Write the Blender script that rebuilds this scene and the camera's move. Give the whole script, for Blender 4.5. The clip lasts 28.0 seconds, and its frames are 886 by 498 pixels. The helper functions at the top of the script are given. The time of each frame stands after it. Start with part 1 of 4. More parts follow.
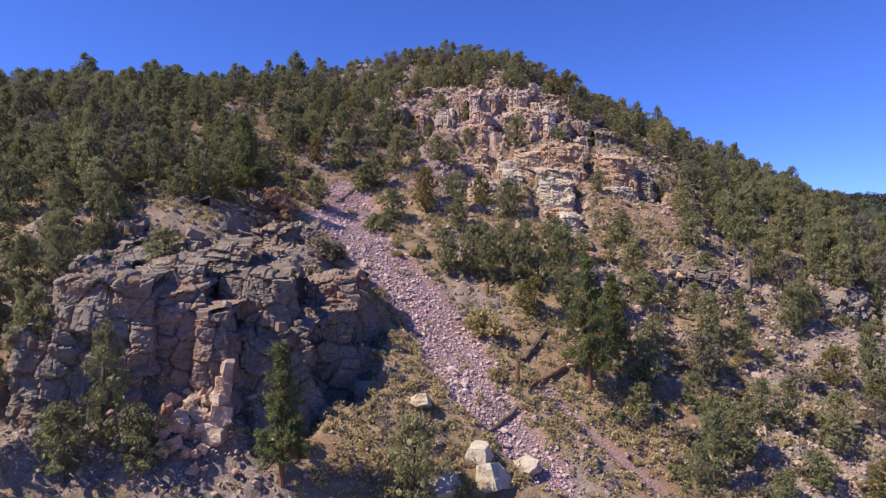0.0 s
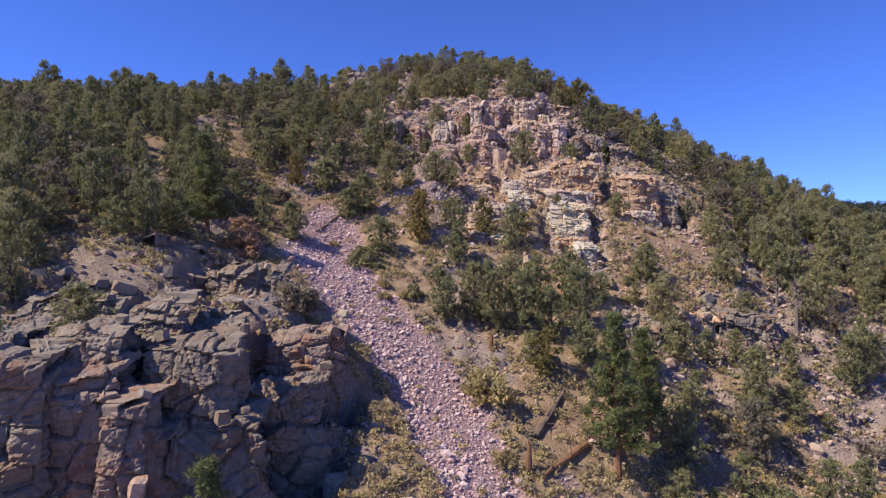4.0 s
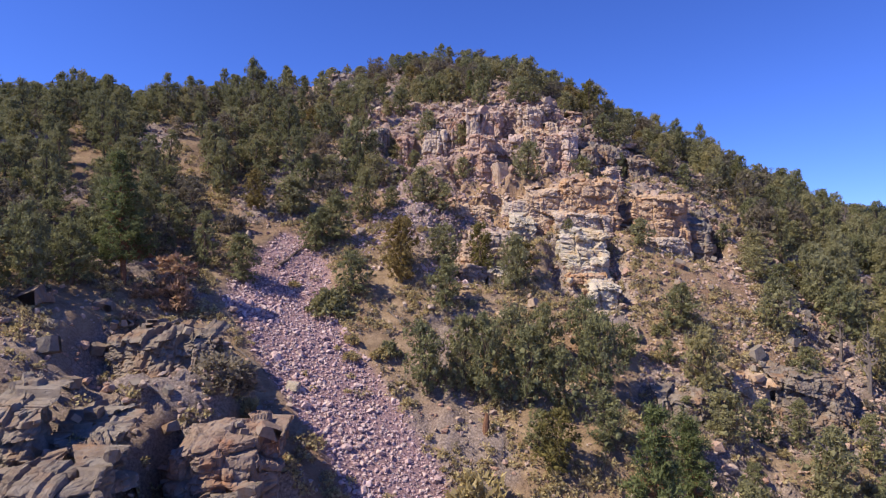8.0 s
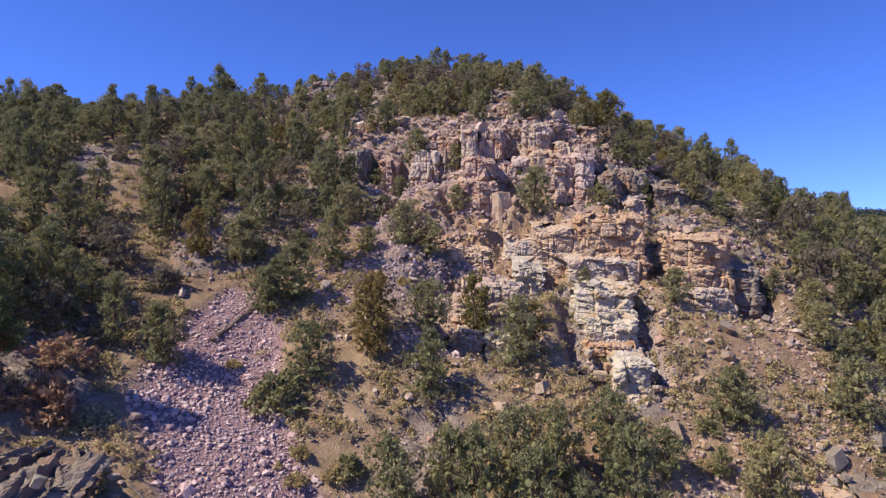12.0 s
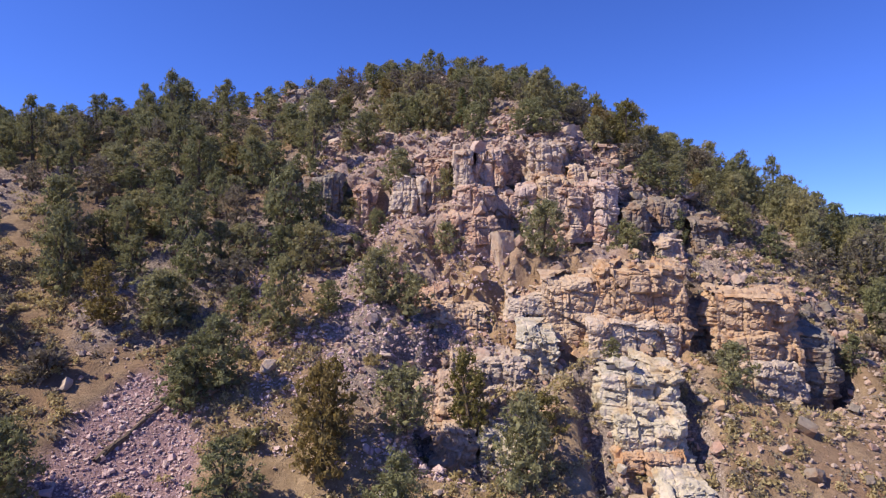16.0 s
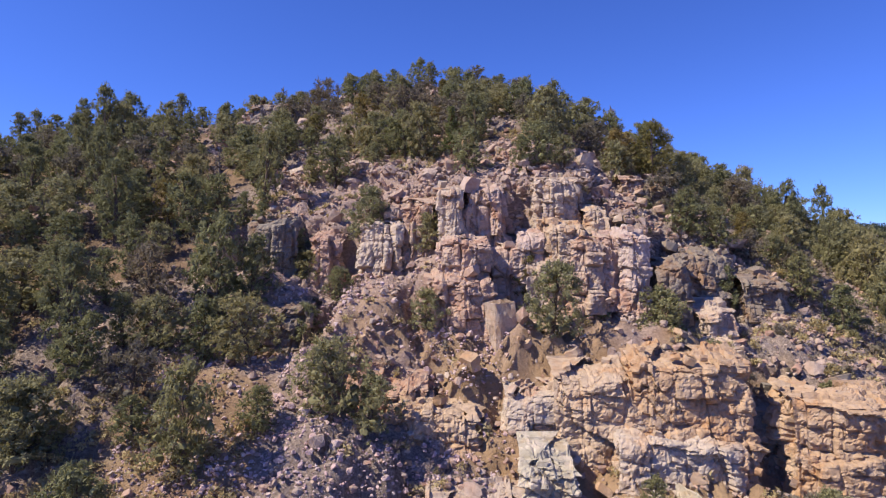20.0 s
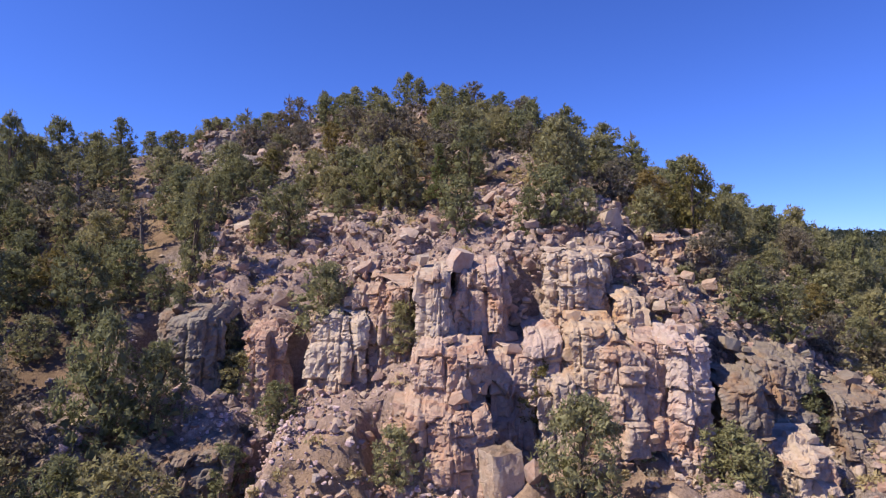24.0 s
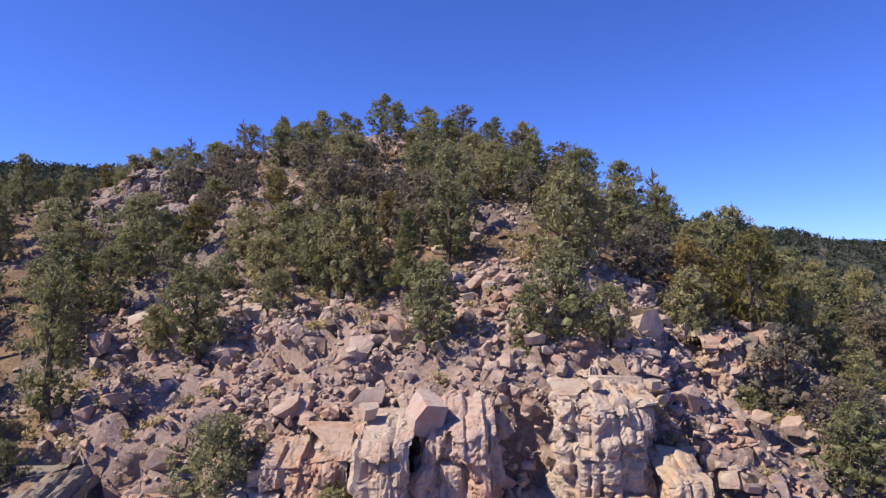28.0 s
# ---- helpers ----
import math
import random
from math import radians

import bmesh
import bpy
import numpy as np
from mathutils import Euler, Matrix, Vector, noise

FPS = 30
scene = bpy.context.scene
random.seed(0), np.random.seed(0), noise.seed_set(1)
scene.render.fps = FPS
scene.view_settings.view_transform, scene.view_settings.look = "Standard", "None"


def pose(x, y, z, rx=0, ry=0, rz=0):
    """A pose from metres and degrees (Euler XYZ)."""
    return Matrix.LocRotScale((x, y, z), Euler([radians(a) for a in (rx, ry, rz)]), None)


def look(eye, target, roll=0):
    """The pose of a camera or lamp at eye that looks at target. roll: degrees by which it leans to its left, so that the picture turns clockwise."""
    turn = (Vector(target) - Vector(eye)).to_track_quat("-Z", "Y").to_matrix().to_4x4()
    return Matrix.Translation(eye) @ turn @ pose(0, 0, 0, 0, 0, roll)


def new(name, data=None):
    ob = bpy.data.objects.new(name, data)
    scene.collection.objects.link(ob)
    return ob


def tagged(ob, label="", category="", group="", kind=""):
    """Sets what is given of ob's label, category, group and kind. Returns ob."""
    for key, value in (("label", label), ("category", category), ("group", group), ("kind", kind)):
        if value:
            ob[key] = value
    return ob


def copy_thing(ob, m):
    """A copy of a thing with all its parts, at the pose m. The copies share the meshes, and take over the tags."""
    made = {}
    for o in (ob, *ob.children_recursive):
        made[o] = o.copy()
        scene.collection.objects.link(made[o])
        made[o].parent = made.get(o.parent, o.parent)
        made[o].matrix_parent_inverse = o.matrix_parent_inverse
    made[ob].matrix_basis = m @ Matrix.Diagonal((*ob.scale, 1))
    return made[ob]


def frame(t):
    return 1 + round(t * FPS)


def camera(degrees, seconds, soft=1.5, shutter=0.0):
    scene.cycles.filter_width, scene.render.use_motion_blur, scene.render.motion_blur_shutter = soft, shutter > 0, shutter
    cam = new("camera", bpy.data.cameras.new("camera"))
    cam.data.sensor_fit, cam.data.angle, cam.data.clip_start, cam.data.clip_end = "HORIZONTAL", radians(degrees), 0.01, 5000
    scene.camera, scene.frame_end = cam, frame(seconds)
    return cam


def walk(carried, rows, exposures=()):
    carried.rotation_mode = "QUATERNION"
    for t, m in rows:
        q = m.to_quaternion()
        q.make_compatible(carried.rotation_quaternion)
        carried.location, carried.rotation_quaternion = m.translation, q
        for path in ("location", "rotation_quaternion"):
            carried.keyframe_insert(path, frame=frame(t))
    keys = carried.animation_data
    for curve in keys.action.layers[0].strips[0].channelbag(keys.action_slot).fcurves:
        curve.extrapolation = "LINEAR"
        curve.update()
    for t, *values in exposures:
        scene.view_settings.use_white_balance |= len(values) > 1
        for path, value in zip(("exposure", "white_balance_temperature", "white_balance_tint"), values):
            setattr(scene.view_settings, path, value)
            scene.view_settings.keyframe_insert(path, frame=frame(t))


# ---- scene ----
cam = camera(73.7, 28.0, soft=1.2)
PATH = [
    (0.0, pose(-3.32, -29.39, -8.99, 89.20, 0.00, -0.67)),
    (1.5, pose(-3.08, -25.26, -7.26, 89.45, 0.00, -0.57)),
    (3.0, pose(-2.68, -20.43, -5.85, 89.63, 0.00, -0.50)),
    (5.5, pose(-1.74, -11.16, -3.58, 89.97, 0.00, -0.32)),
    (7.5, pose(-0.59, -3.65, -1.32, 89.95, 0.00, -0.15)),
    (9.0, pose(0.25, 1.80, 0.72, 90.02, 0.00, 0.07)),
    (10.5, pose(0.92, 7.19, 2.99, 89.93, 0.00, 0.24)),
    (12.0, pose(1.64, 12.80, 5.25, 89.89, 0.00, 0.42)),
    (15.0, pose(2.88, 24.07, 9.05, 90.03, 0.00, 0.64)),
    (16.5, pose(3.35, 29.52, 10.85, 90.22, 0.00, 0.74)),
    (18.0, pose(3.91, 34.91, 12.87, 90.34, 0.00, 0.85)),
    (19.5, pose(4.51, 40.11, 14.97, 90.43, 0.00, 0.81)),
    (21.0, pose(5.03, 45.21, 17.24, 90.70, 0.00, 0.86)),
    (24.0, pose(5.80, 55.44, 22.28, 90.60, 0.00, 0.84)),
    (25.5, pose(6.44, 60.38, 24.61, 90.64, 0.00, 0.83)),
    (27.0, pose(7.01, 65.46, 27.01, 90.82, 0.00, 0.73)),
    (28.0, pose(7.36, 68.91, 28.66, 90.91, 0.00, 0.61)),
]
walk(cam, PATH)

# ---------------------------------------------------------------- daylight
SUN_AZ, SUN_EL = 252.0, 49.0  # degrees clockwise from +y, and above the horizon
world = bpy.data.worlds.new("clear_sky")
scene.world = world
world.use_nodes = True
wn = world.node_tree
sky = wn.nodes.new("ShaderNodeTexSky")
sky.sky_type = "NISHITA"
sky.sun_disc = False
sky.sun_elevation, sky.sun_rotation = radians(SUN_EL), radians(SUN_AZ)
sky.altitude, sky.air_density, sky.dust_density, sky.ozone_density = 2200, 1.0, 0.2, 3.0
wn.nodes["Background"].inputs["Strength"].default_value = 0.069
deep = wn.nodes.new("ShaderNodeMix")  # the deep blue of thin, dry mountain air
deep.data_type, deep.blend_type = "RGBA", "MULTIPLY"
deep.inputs[0].default_value, deep.inputs[7].default_value = 1.0, (0.68, 0.96, 2.04, 1)
wn.links.new(sky.outputs["Color"], deep.inputs[6])
wn.links.new(deep.outputs[2], wn.nodes["Background"].inputs["Color"])

sun_data = bpy.data.lights.new("sun", "SUN")
sun_data.energy, sun_data.angle, sun_data.color = 4.9, radians(0.53), (1.0, 0.875, 0.71)
sun = new("sun", sun_data)
az, el = radians(SUN_AZ), radians(SUN_EL)
sun.matrix_world = look((math.sin(az) * math.cos(el) * 300, math.cos(az) * math.cos(el) * 300, math.sin(el) * 300), (0, 0, 0))
scene.view_settings.exposure = 0.51


# ---------------------------------------------------------------- materials
def shader(name, roughness=0.9):
    m = bpy.data.materials.new(name)
    m.use_nodes = True
    nt = m.node_tree
    b = nt.nodes["Principled BSDF"]
    b.inputs["Roughness"].default_value = roughness
    b.inputs["Specular IOR Level"].default_value = 0.25
    return m, nt, b


def tex(nt, scale, detail=4.0, rough=0.6, kind="ShaderNodeTexNoise", where="Object"):
    c = nt.nodes.new("ShaderNodeNewGeometry") if where == "World" else nt.nodes.new("ShaderNodeTexCoord")
    n = nt.nodes.new(kind)
    n.inputs["Scale"].default_value = scale
    if kind == "ShaderNodeTexNoise":
        n.inputs["Detail"].default_value, n.inputs["Roughness"].default_value = detail, rough
    nt.links.new(c.outputs["Position" if where == "World" else where], n.inputs["Vector"])
    return n


def ramp(nt, fac, stops):
    r = nt.nodes.new("ShaderNodeValToRGB")
    e = r.color_ramp.elements
    while len(e) < len(stops):
        e.new(0.5)
    for q, (p, c) in zip(e, stops):
        q.position = p
        q.color = (*c, 1) if isinstance(c, tuple) else (c, c, c, 1)
    nt.links.new(fac, r.inputs["Fac"])
    return r.outputs["Color"]


def mixed(nt, fac, a, b, mode="MIX"):
    n = nt.nodes.new("ShaderNodeMix")
    n.data_type, n.blend_type = "RGBA", mode
    for sock, v in ((n.inputs[0], fac), (n.inputs[6], a), (n.inputs[7], b)):
        if isinstance(v, (int, float)):
            sock.default_value = v
        elif isinstance(v, tuple):
            sock.default_value = (*v, 1)
        else:
            nt.links.new(v, sock)
    return n.outputs[2]


def bumped(nt, bsdf, height, strength, distance):
    n = nt.nodes.new("ShaderNodeBump")
    n.inputs["Strength"].default_value, n.inputs["Distance"].default_value = strength, distance
    nt.links.new(height, n.inputs["Height"])
    nt.links.new(n.outputs["Normal"], bsdf.inputs["Normal"])


def attr(nt, name):
    n = nt.nodes.new("ShaderNodeAttribute")
    n.attribute_name = name
    return n.outputs["Fac"]


def piece_random(nt):
    return nt.nodes.new("ShaderNodeObjectInfo").outputs["Random"]


def island_random(nt):
    return nt.nodes.new("ShaderNodeNewGeometry").outputs["Random Per Island"]


def rock_material(name, tones, stain, joined=False, pale_tone=(0.64, 0.54, 0.46), scale=1.0):
    """Weathered rock: a tone for each piece, iron stains, lichen and grain."""
    m, nt, b = shader(name, 0.92)
    r = island_random(nt) if joined else piece_random(nt)
    k = len(tones)
    c = ramp(nt, r, [(i / max(k - 1, 1), t) for i, t in enumerate(tones)])
    big = tex(nt, 0.45 * scale, 3, 0.6, where="World").outputs["Fac"]
    c = mixed(nt, ramp(nt, big, [(0.48, 0.0), (0.66, 0.7)]), c, stain)
    mid = tex(nt, 2.3 * scale, 6, 0.7, where="World").outputs["Fac"]
    c = mixed(nt, 0.75, c, ramp(nt, mid, [(0.3, 0.7), (0.5, 1.05), (0.72, 1.28)]), "MULTIPLY")
    fine = tex(nt, 9.0 * scale, 5, 0.75, where="World").outputs["Fac"]
    c = mixed(nt, ramp(nt, fine, [(0.58, 0.0), (0.7, 0.3)]), c, (0.18, 0.16, 0.14))
    pale = tex(nt, 1.1 * scale, 5, 0.65, where="World").outputs["Color"]
    sep = nt.nodes.new("ShaderNodeSeparateColor")
    nt.links.new(pale, sep.inputs[0])
    c = mixed(nt, ramp(nt, sep.outputs[0], [(0.48, 0.0), (0.62, 0.5)]), c, pale_tone)
    c = mixed(nt, ramp(nt, sep.outputs[2], [(0.6, 0.0), (0.72, 0.4)]), c, (0.26, 0.21, 0.18))
    nt.links.new(c, b.inputs["Base Color"])
    split = tex(nt, 0.75 * scale, 7, 0.6, where="World")
    split.noise_type = "RIDGED_MULTIFRACTAL"
    grain = tex(nt, 3.0 * scale, 7, 0.75, where="World").outputs["Fac"]
    both = nt.nodes.new("ShaderNodeMath")
    both.operation = "MULTIPLY_ADD"
    nt.links.new(split.outputs["Fac"], both.inputs[0])
    both.inputs[1].default_value = -0.35
    nt.links.new(grain, both.inputs[2])
    # joints: a warped network of cracks, closer across than up
    warp = nt.nodes.new("ShaderNodeVectorMath")
    warp.operation = "MULTIPLY_ADD"
    nt.links.new(pale, warp.inputs[0])
    warp.inputs[1].default_value = (0.9, 0.9, 0.9)
    place = nt.nodes.new("ShaderNodeNewGeometry")
    flat = nt.nodes.new("ShaderNodeVectorMath")
    flat.operation = "MULTIPLY"
    flat.inputs[1].default_value = (1.0, 1.0, 0.75)
    nt.links.new(place.outputs["Position"], flat.inputs[0])
    nt.links.new(flat.outputs[0], warp.inputs[2])
    joint = nt.nodes.new("ShaderNodeTexVoronoi")
    joint.feature = "DISTANCE_TO_EDGE"
    joint.inputs["Scale"].default_value = 1.25 * scale
    nt.links.new(warp.outputs[0], joint.inputs["Vector"])
    gap = ramp(nt, joint.outputs["Distance"], [(0.0, 0.0), (0.04, 0.22), (0.3, 0.3)])
    small = nt.nodes.new("ShaderNodeTexVoronoi")
    small.feature = "DISTANCE_TO_EDGE"
    small.inputs["Scale"].default_value = 3.3 * scale
    nt.links.new(warp.outputs[0], small.inputs["Vector"])
    less = nt.nodes.new("ShaderNodeMath")
    nt.links.new(both.outputs[0], less.inputs[0])
    nt.links.new(ramp(nt, small.outputs["Distance"], [(0.0, 0.0), (0.06, 0.1), (0.3, 0.14)]), less.inputs[1])
    total = nt.nodes.new("ShaderNodeMath")
    nt.links.new(less.outputs[0], total.inputs[0])
    nt.links.new(gap, total.inputs[1])
    bumped(nt, b, total.outputs[0], 0.8, 0.13)
    return m


def leaf_material(name, dark, light, dry, spread=0.5):
    m, nt, b = shader(name, 0.75)
    c = mixed(nt, island_random(nt), dark, light)
    c = mixed(nt, ramp(nt, piece_random(nt), [(0.45, 0.0), (1.0, spread)]), c, dry)
    nt.links.new(c, b.inputs["Base Color"])
    thin = nt.nodes.new("ShaderNodeBsdfTranslucent")
    nt.links.new(c, thin.inputs["Color"])
    both = nt.nodes.new("ShaderNodeMixShader")
    both.inputs["Fac"].default_value = 0.4
    nt.links.new(b.outputs[0], both.inputs[1])
    nt.links.new(thin.outputs[0], both.inputs[2])
    nt.links.new(both.outputs[0], nt.nodes["Material Output"].inputs["Surface"])
    return m


def bark_material(name, a, c2):
    m, nt, b = shader(name, 0.95)
    n = tex(nt, 5, 5, 0.7).outputs["Fac"]
    nt.links.new(ramp(nt, n, [(0.3, a), (0.7, c2)]), b.inputs["Base Color"])
    bumped(nt, b, n, 0.8, 0.05)
    return m


def ground_material():
    m, nt, b = shader("hillside_ground", 0.95)
    big = tex(nt, 0.09, 4, 0.6, where="World").outputs["Fac"]
    mid = tex(nt, 0.7, 6, 0.65, where="World").outputs["Fac"]
    fine = tex(nt, 5.0, 6, 0.75, where="World").outputs["Fac"]
    soil = ramp(nt, mid, [(0.3, (0.185, 0.125, 0.08)), (0.5, (0.315, 0.225, 0.14)), (0.7, (0.44, 0.325, 0.205))])
    soil = mixed(nt, ramp(nt, big, [(0.48, 0.0), (0.62, 0.7)]), soil, (0.3, 0.185, 0.115))
    grey = ramp(nt, fine, [(0.28, (0.11, 0.085, 0.075)), (0.5, (0.28, 0.225, 0.195)), (0.7, (0.46, 0.385, 0.34))])
    pink = ramp(nt, fine, [(0.28, (0.14, 0.09, 0.095)), (0.5, (0.31, 0.2, 0.205)), (0.72, (0.45, 0.33, 0.33))])
    # darker soil: needles under trees, painted shade in the clearings
    soil = mixed(nt, attr(nt, "litter_shade"), soil, mixed(nt, mid, (0.1, 0.07, 0.05), (0.22, 0.15, 0.1)))
    c = mixed(nt, attr(nt, "rock"), soil, grey)
    c = mixed(nt, attr(nt, "pink"), c, mixed(nt, 0.4, (0.42, 0.3, 0.25), grey))
    c = mixed(nt, attr(nt, "ochre"), c, mixed(nt, 0.5, (0.4, 0.27, 0.16), soil))
    c = mixed(nt, attr(nt, "scree"), c, pink)
    c = mixed(nt, 0.6, c, ramp(nt, fine, [(0.3, 0.55), (0.55, 1.0), (0.75, 1.2)]), "MULTIPLY")
    nt.links.new(c, b.inputs["Base Color"])
    bumped(nt, b, fine, 1.0, 0.18)
    return m


PINK_ROCK = rock_material("pink_rock", [(0.389, 0.276, 0.214), (0.437, 0.335, 0.264), (0.462, 0.385, 0.314), (0.405, 0.272, 0.201)], (0.356, 0.193, 0.117), pale_tone=(0.462, 0.393, 0.326))
OCHRE_ROCK = rock_material("ochre_rock", [(0.416, 0.289, 0.188), (0.449, 0.328, 0.226), (0.449, 0.352, 0.263), (0.399, 0.262, 0.17)], (0.399, 0.219, 0.105), pale_tone=(0.474, 0.376, 0.292))
RED_ROCK = rock_material("red_rock", [(0.385, 0.248, 0.19), (0.436, 0.304, 0.238), (0.462, 0.353, 0.287), (0.393, 0.256, 0.185)], (0.359, 0.185, 0.115), pale_tone=(0.471, 0.389, 0.318))
CREAM_ROCK = rock_material("cream_rock", [(0.421, 0.332, 0.267), (0.47, 0.389, 0.316), (0.429, 0.316, 0.248), (0.405, 0.332, 0.275)], (0.405, 0.251, 0.146), pale_tone=(0.486, 0.413, 0.34))
# partly stained rock; its greyer pink also stands in for shade in the cleft
SHADE_GREYED_ROCK = rock_material("shade_greyed_rock", [(0.396, 0.288, 0.243), (0.45, 0.351, 0.306), (0.378, 0.306, 0.27), (0.468, 0.324, 0.252)], (0.378, 0.198, 0.126), pale_tone=(0.468, 0.396, 0.342))
PALE_ROCK = rock_material("pale_rock", [(0.461, 0.409, 0.318), (0.414, 0.37, 0.289), (0.492, 0.447, 0.362)], (0.397, 0.277, 0.148))
GREY_ROCK = rock_material("grey_rock", [(0.187, 0.162, 0.136), (0.255, 0.221, 0.183), (0.221, 0.178, 0.14), (0.17, 0.14, 0.115)], (0.255, 0.145, 0.0808), pale_tone=(0.289, 0.259, 0.221))
BEDDED_ROCK = rock_material("bedded_grey_rock", [(0.24, 0.204, 0.18), (0.32, 0.276, 0.24), (0.264, 0.204, 0.164), (0.232, 0.16, 0.12)], (0.304, 0.136, 0.068), pale_tone=(0.32, 0.272, 0.232))
RUBBLE = rock_material("rubble_stone", [(0.322, 0.244, 0.205), (0.416, 0.323, 0.27), (0.369, 0.24, 0.192), (0.461, 0.38, 0.317), (0.259, 0.194, 0.17)], (0.369, 0.208, 0.14), joined=True, pale_tone=(0.461, 0.372, 0.313))
RUN_STONE = rock_material("run_stone", [(0.41, 0.286, 0.286), (0.518, 0.378, 0.373), (0.594, 0.464, 0.454), (0.454, 0.313, 0.308)], (0.497, 0.335, 0.324), joined=True)
GROUND = ground_material()
PINYON_LEAF = leaf_material("pinyon_needles", (0.155, 0.16, 0.083), (0.27, 0.275, 0.138), (0.29, 0.265, 0.125))
JUNIPER_LEAF = leaf_material("juniper_foliage", (0.205, 0.2, 0.105), (0.33, 0.32, 0.17), (0.33, 0.29, 0.14), 0.7)
PINE_LEAF = leaf_material("pine_needles", (0.09, 0.115, 0.045), (0.2, 0.23, 0.095), (0.22, 0.22, 0.09))
BARK = bark_material("grey_brown_bark", (0.07, 0.05, 0.038), (0.2, 0.155, 0.12))
RED_BARK = bark_material("red_brown_bark", (0.1, 0.05, 0.03), (0.26, 0.14, 0.085))
DEAD_WOOD = bark_material("weathered_dead_wood", (0.1, 0.085, 0.075), (0.24, 0.2, 0.175))
SAGE_LEAF = leaf_material("dry_sage", (0.3, 0.24, 0.12), (0.56, 0.47, 0.26), (0.45, 0.37, 0.17))
RUST_LEAF = leaf_material("rust_shrub", (0.3, 0.19, 0.12), (0.54, 0.36, 0.24), (0.42, 0.29, 0.17))
GREY_LEAF = leaf_material("grey_brown_twigs", (0.17, 0.145, 0.11), (0.36, 0.31, 0.24), (0.3, 0.26, 0.16))
OAK_LEAF = leaf_material("scrub_oak_twigs", (0.13, 0.115, 0.085), (0.25, 0.225, 0.165), (0.2, 0.16, 0.11), 0.6)
FAR_LEAF = leaf_material("far_forest", (0.03, 0.042, 0.03), (0.07, 0.085, 0.06), (0.08, 0.09, 0.06))


def far_ground_material():
    m, nt, b = shader("far_hill_ground", 0.95)
    n = tex(nt, 0.03, 6, 0.7, where="World").outputs["Fac"]
    nt.links.new(ramp(nt, n, [(0.35, (0.04, 0.05, 0.04)), (0.6, (0.08, 0.08, 0.062)), (0.75, (0.16, 0.14, 0.11))]), b.inputs["Base Color"])
    return m


FAR_GROUND = far_ground_material()
DRY_LEAF = leaf_material("yellowing_foliage", (0.11, 0.1, 0.035), (0.24, 0.21, 0.075), (0.3, 0.2, 0.08))
PINNACLE_ROCK = rock_material("pinnacle_rock", [(0.4, 0.27, 0.19), (0.45, 0.36, 0.29), (0.36, 0.19, 0.12)], (0.4, 0.22, 0.13))
RUN_PIECE = rock_material("large_run_stone", [(0.41, 0.286, 0.286), (0.518, 0.378, 0.373), (0.594, 0.464, 0.454), (0.454, 0.313, 0.308)], (0.497, 0.335, 0.324))


# ---------------------------------------------------------------- relief of the hill
def lattice(ix, iy, seed):
    """A random number between 0 and 1 for each cell."""
    h = (ix.astype(np.int64) * 374761393 + iy.astype(np.int64) * 668265263 + seed * 974634777) & 0xFFFFFFFF
    h = ((h ^ (h >> 13)) * 1274126177) & 0xFFFFFFFF
    h = ((h ^ (h >> 16)) * 2246822519) & 0xFFFFFFFF
    return ((h ^ (h >> 15)) & 0xFFFFFF) / float(0x1000000)


def vnoise(x, y, seed):
    ix, iy = np.floor(x), np.floor(y)
    fx, fy = x - ix, y - iy
    fx, fy = fx * fx * (3 - 2 * fx), fy * fy * (3 - 2 * fy)
    a, b = lattice(ix, iy, seed), lattice(ix + 1, iy, seed)
    c, d = lattice(ix, iy + 1, seed), lattice(ix + 1, iy + 1, seed)
    return (a * (1 - fx) + b * fx) * (1 - fy) + (c * (1 - fx) + d * fx) * fy - 0.5


def fbm(x, y, size, octaves, seed):
    out, amp = 0, 1.0
    for k in range(octaves):
        out = out + amp * vnoise(x / size, y / size, seed + k)
        size, amp = size / 2.03, amp * 0.52
    return out


def cells(x, y, size, seed, groove=0.0, tilted=0.9):
    """Broken-rock relief: a height and a tilt of its own for each cell of a jittered pattern; with groove the joints between cells are cut."""
    px, py = x / size, y / size
    ix, iy = np.floor(px), np.floor(py)
    best, second = np.full(np.shape(px), 9.0), np.full(np.shape(px), 9.0)
    val = np.zeros(np.shape(px))
    for dx in (-1, 0, 1):
        for dy in (-1, 0, 1):
            cx, cy = ix + dx, iy + dy
            ox = cx + 0.15 + 0.7 * lattice(cx, cy, seed) - px
            oy = cy + 0.15 + 0.7 * lattice(cx, cy, seed + 1) - py
            d = ox * ox + oy * oy
            tilt = (lattice(cx, cy, seed + 2) - 0.5) * ox + (lattice(cx, cy, seed + 3) - 0.5) * oy
            v = lattice(cx, cy, seed + 4) - 0.5 + tilted * tilt
            val = np.where(d < best, v, val)
            second = np.minimum(second, np.maximum(best, d))
            best = np.minimum(best, d)
    return val - groove * np.exp(-(((np.sqrt(second) - np.sqrt(best)) * size / 0.09) ** 2)) if groove else val


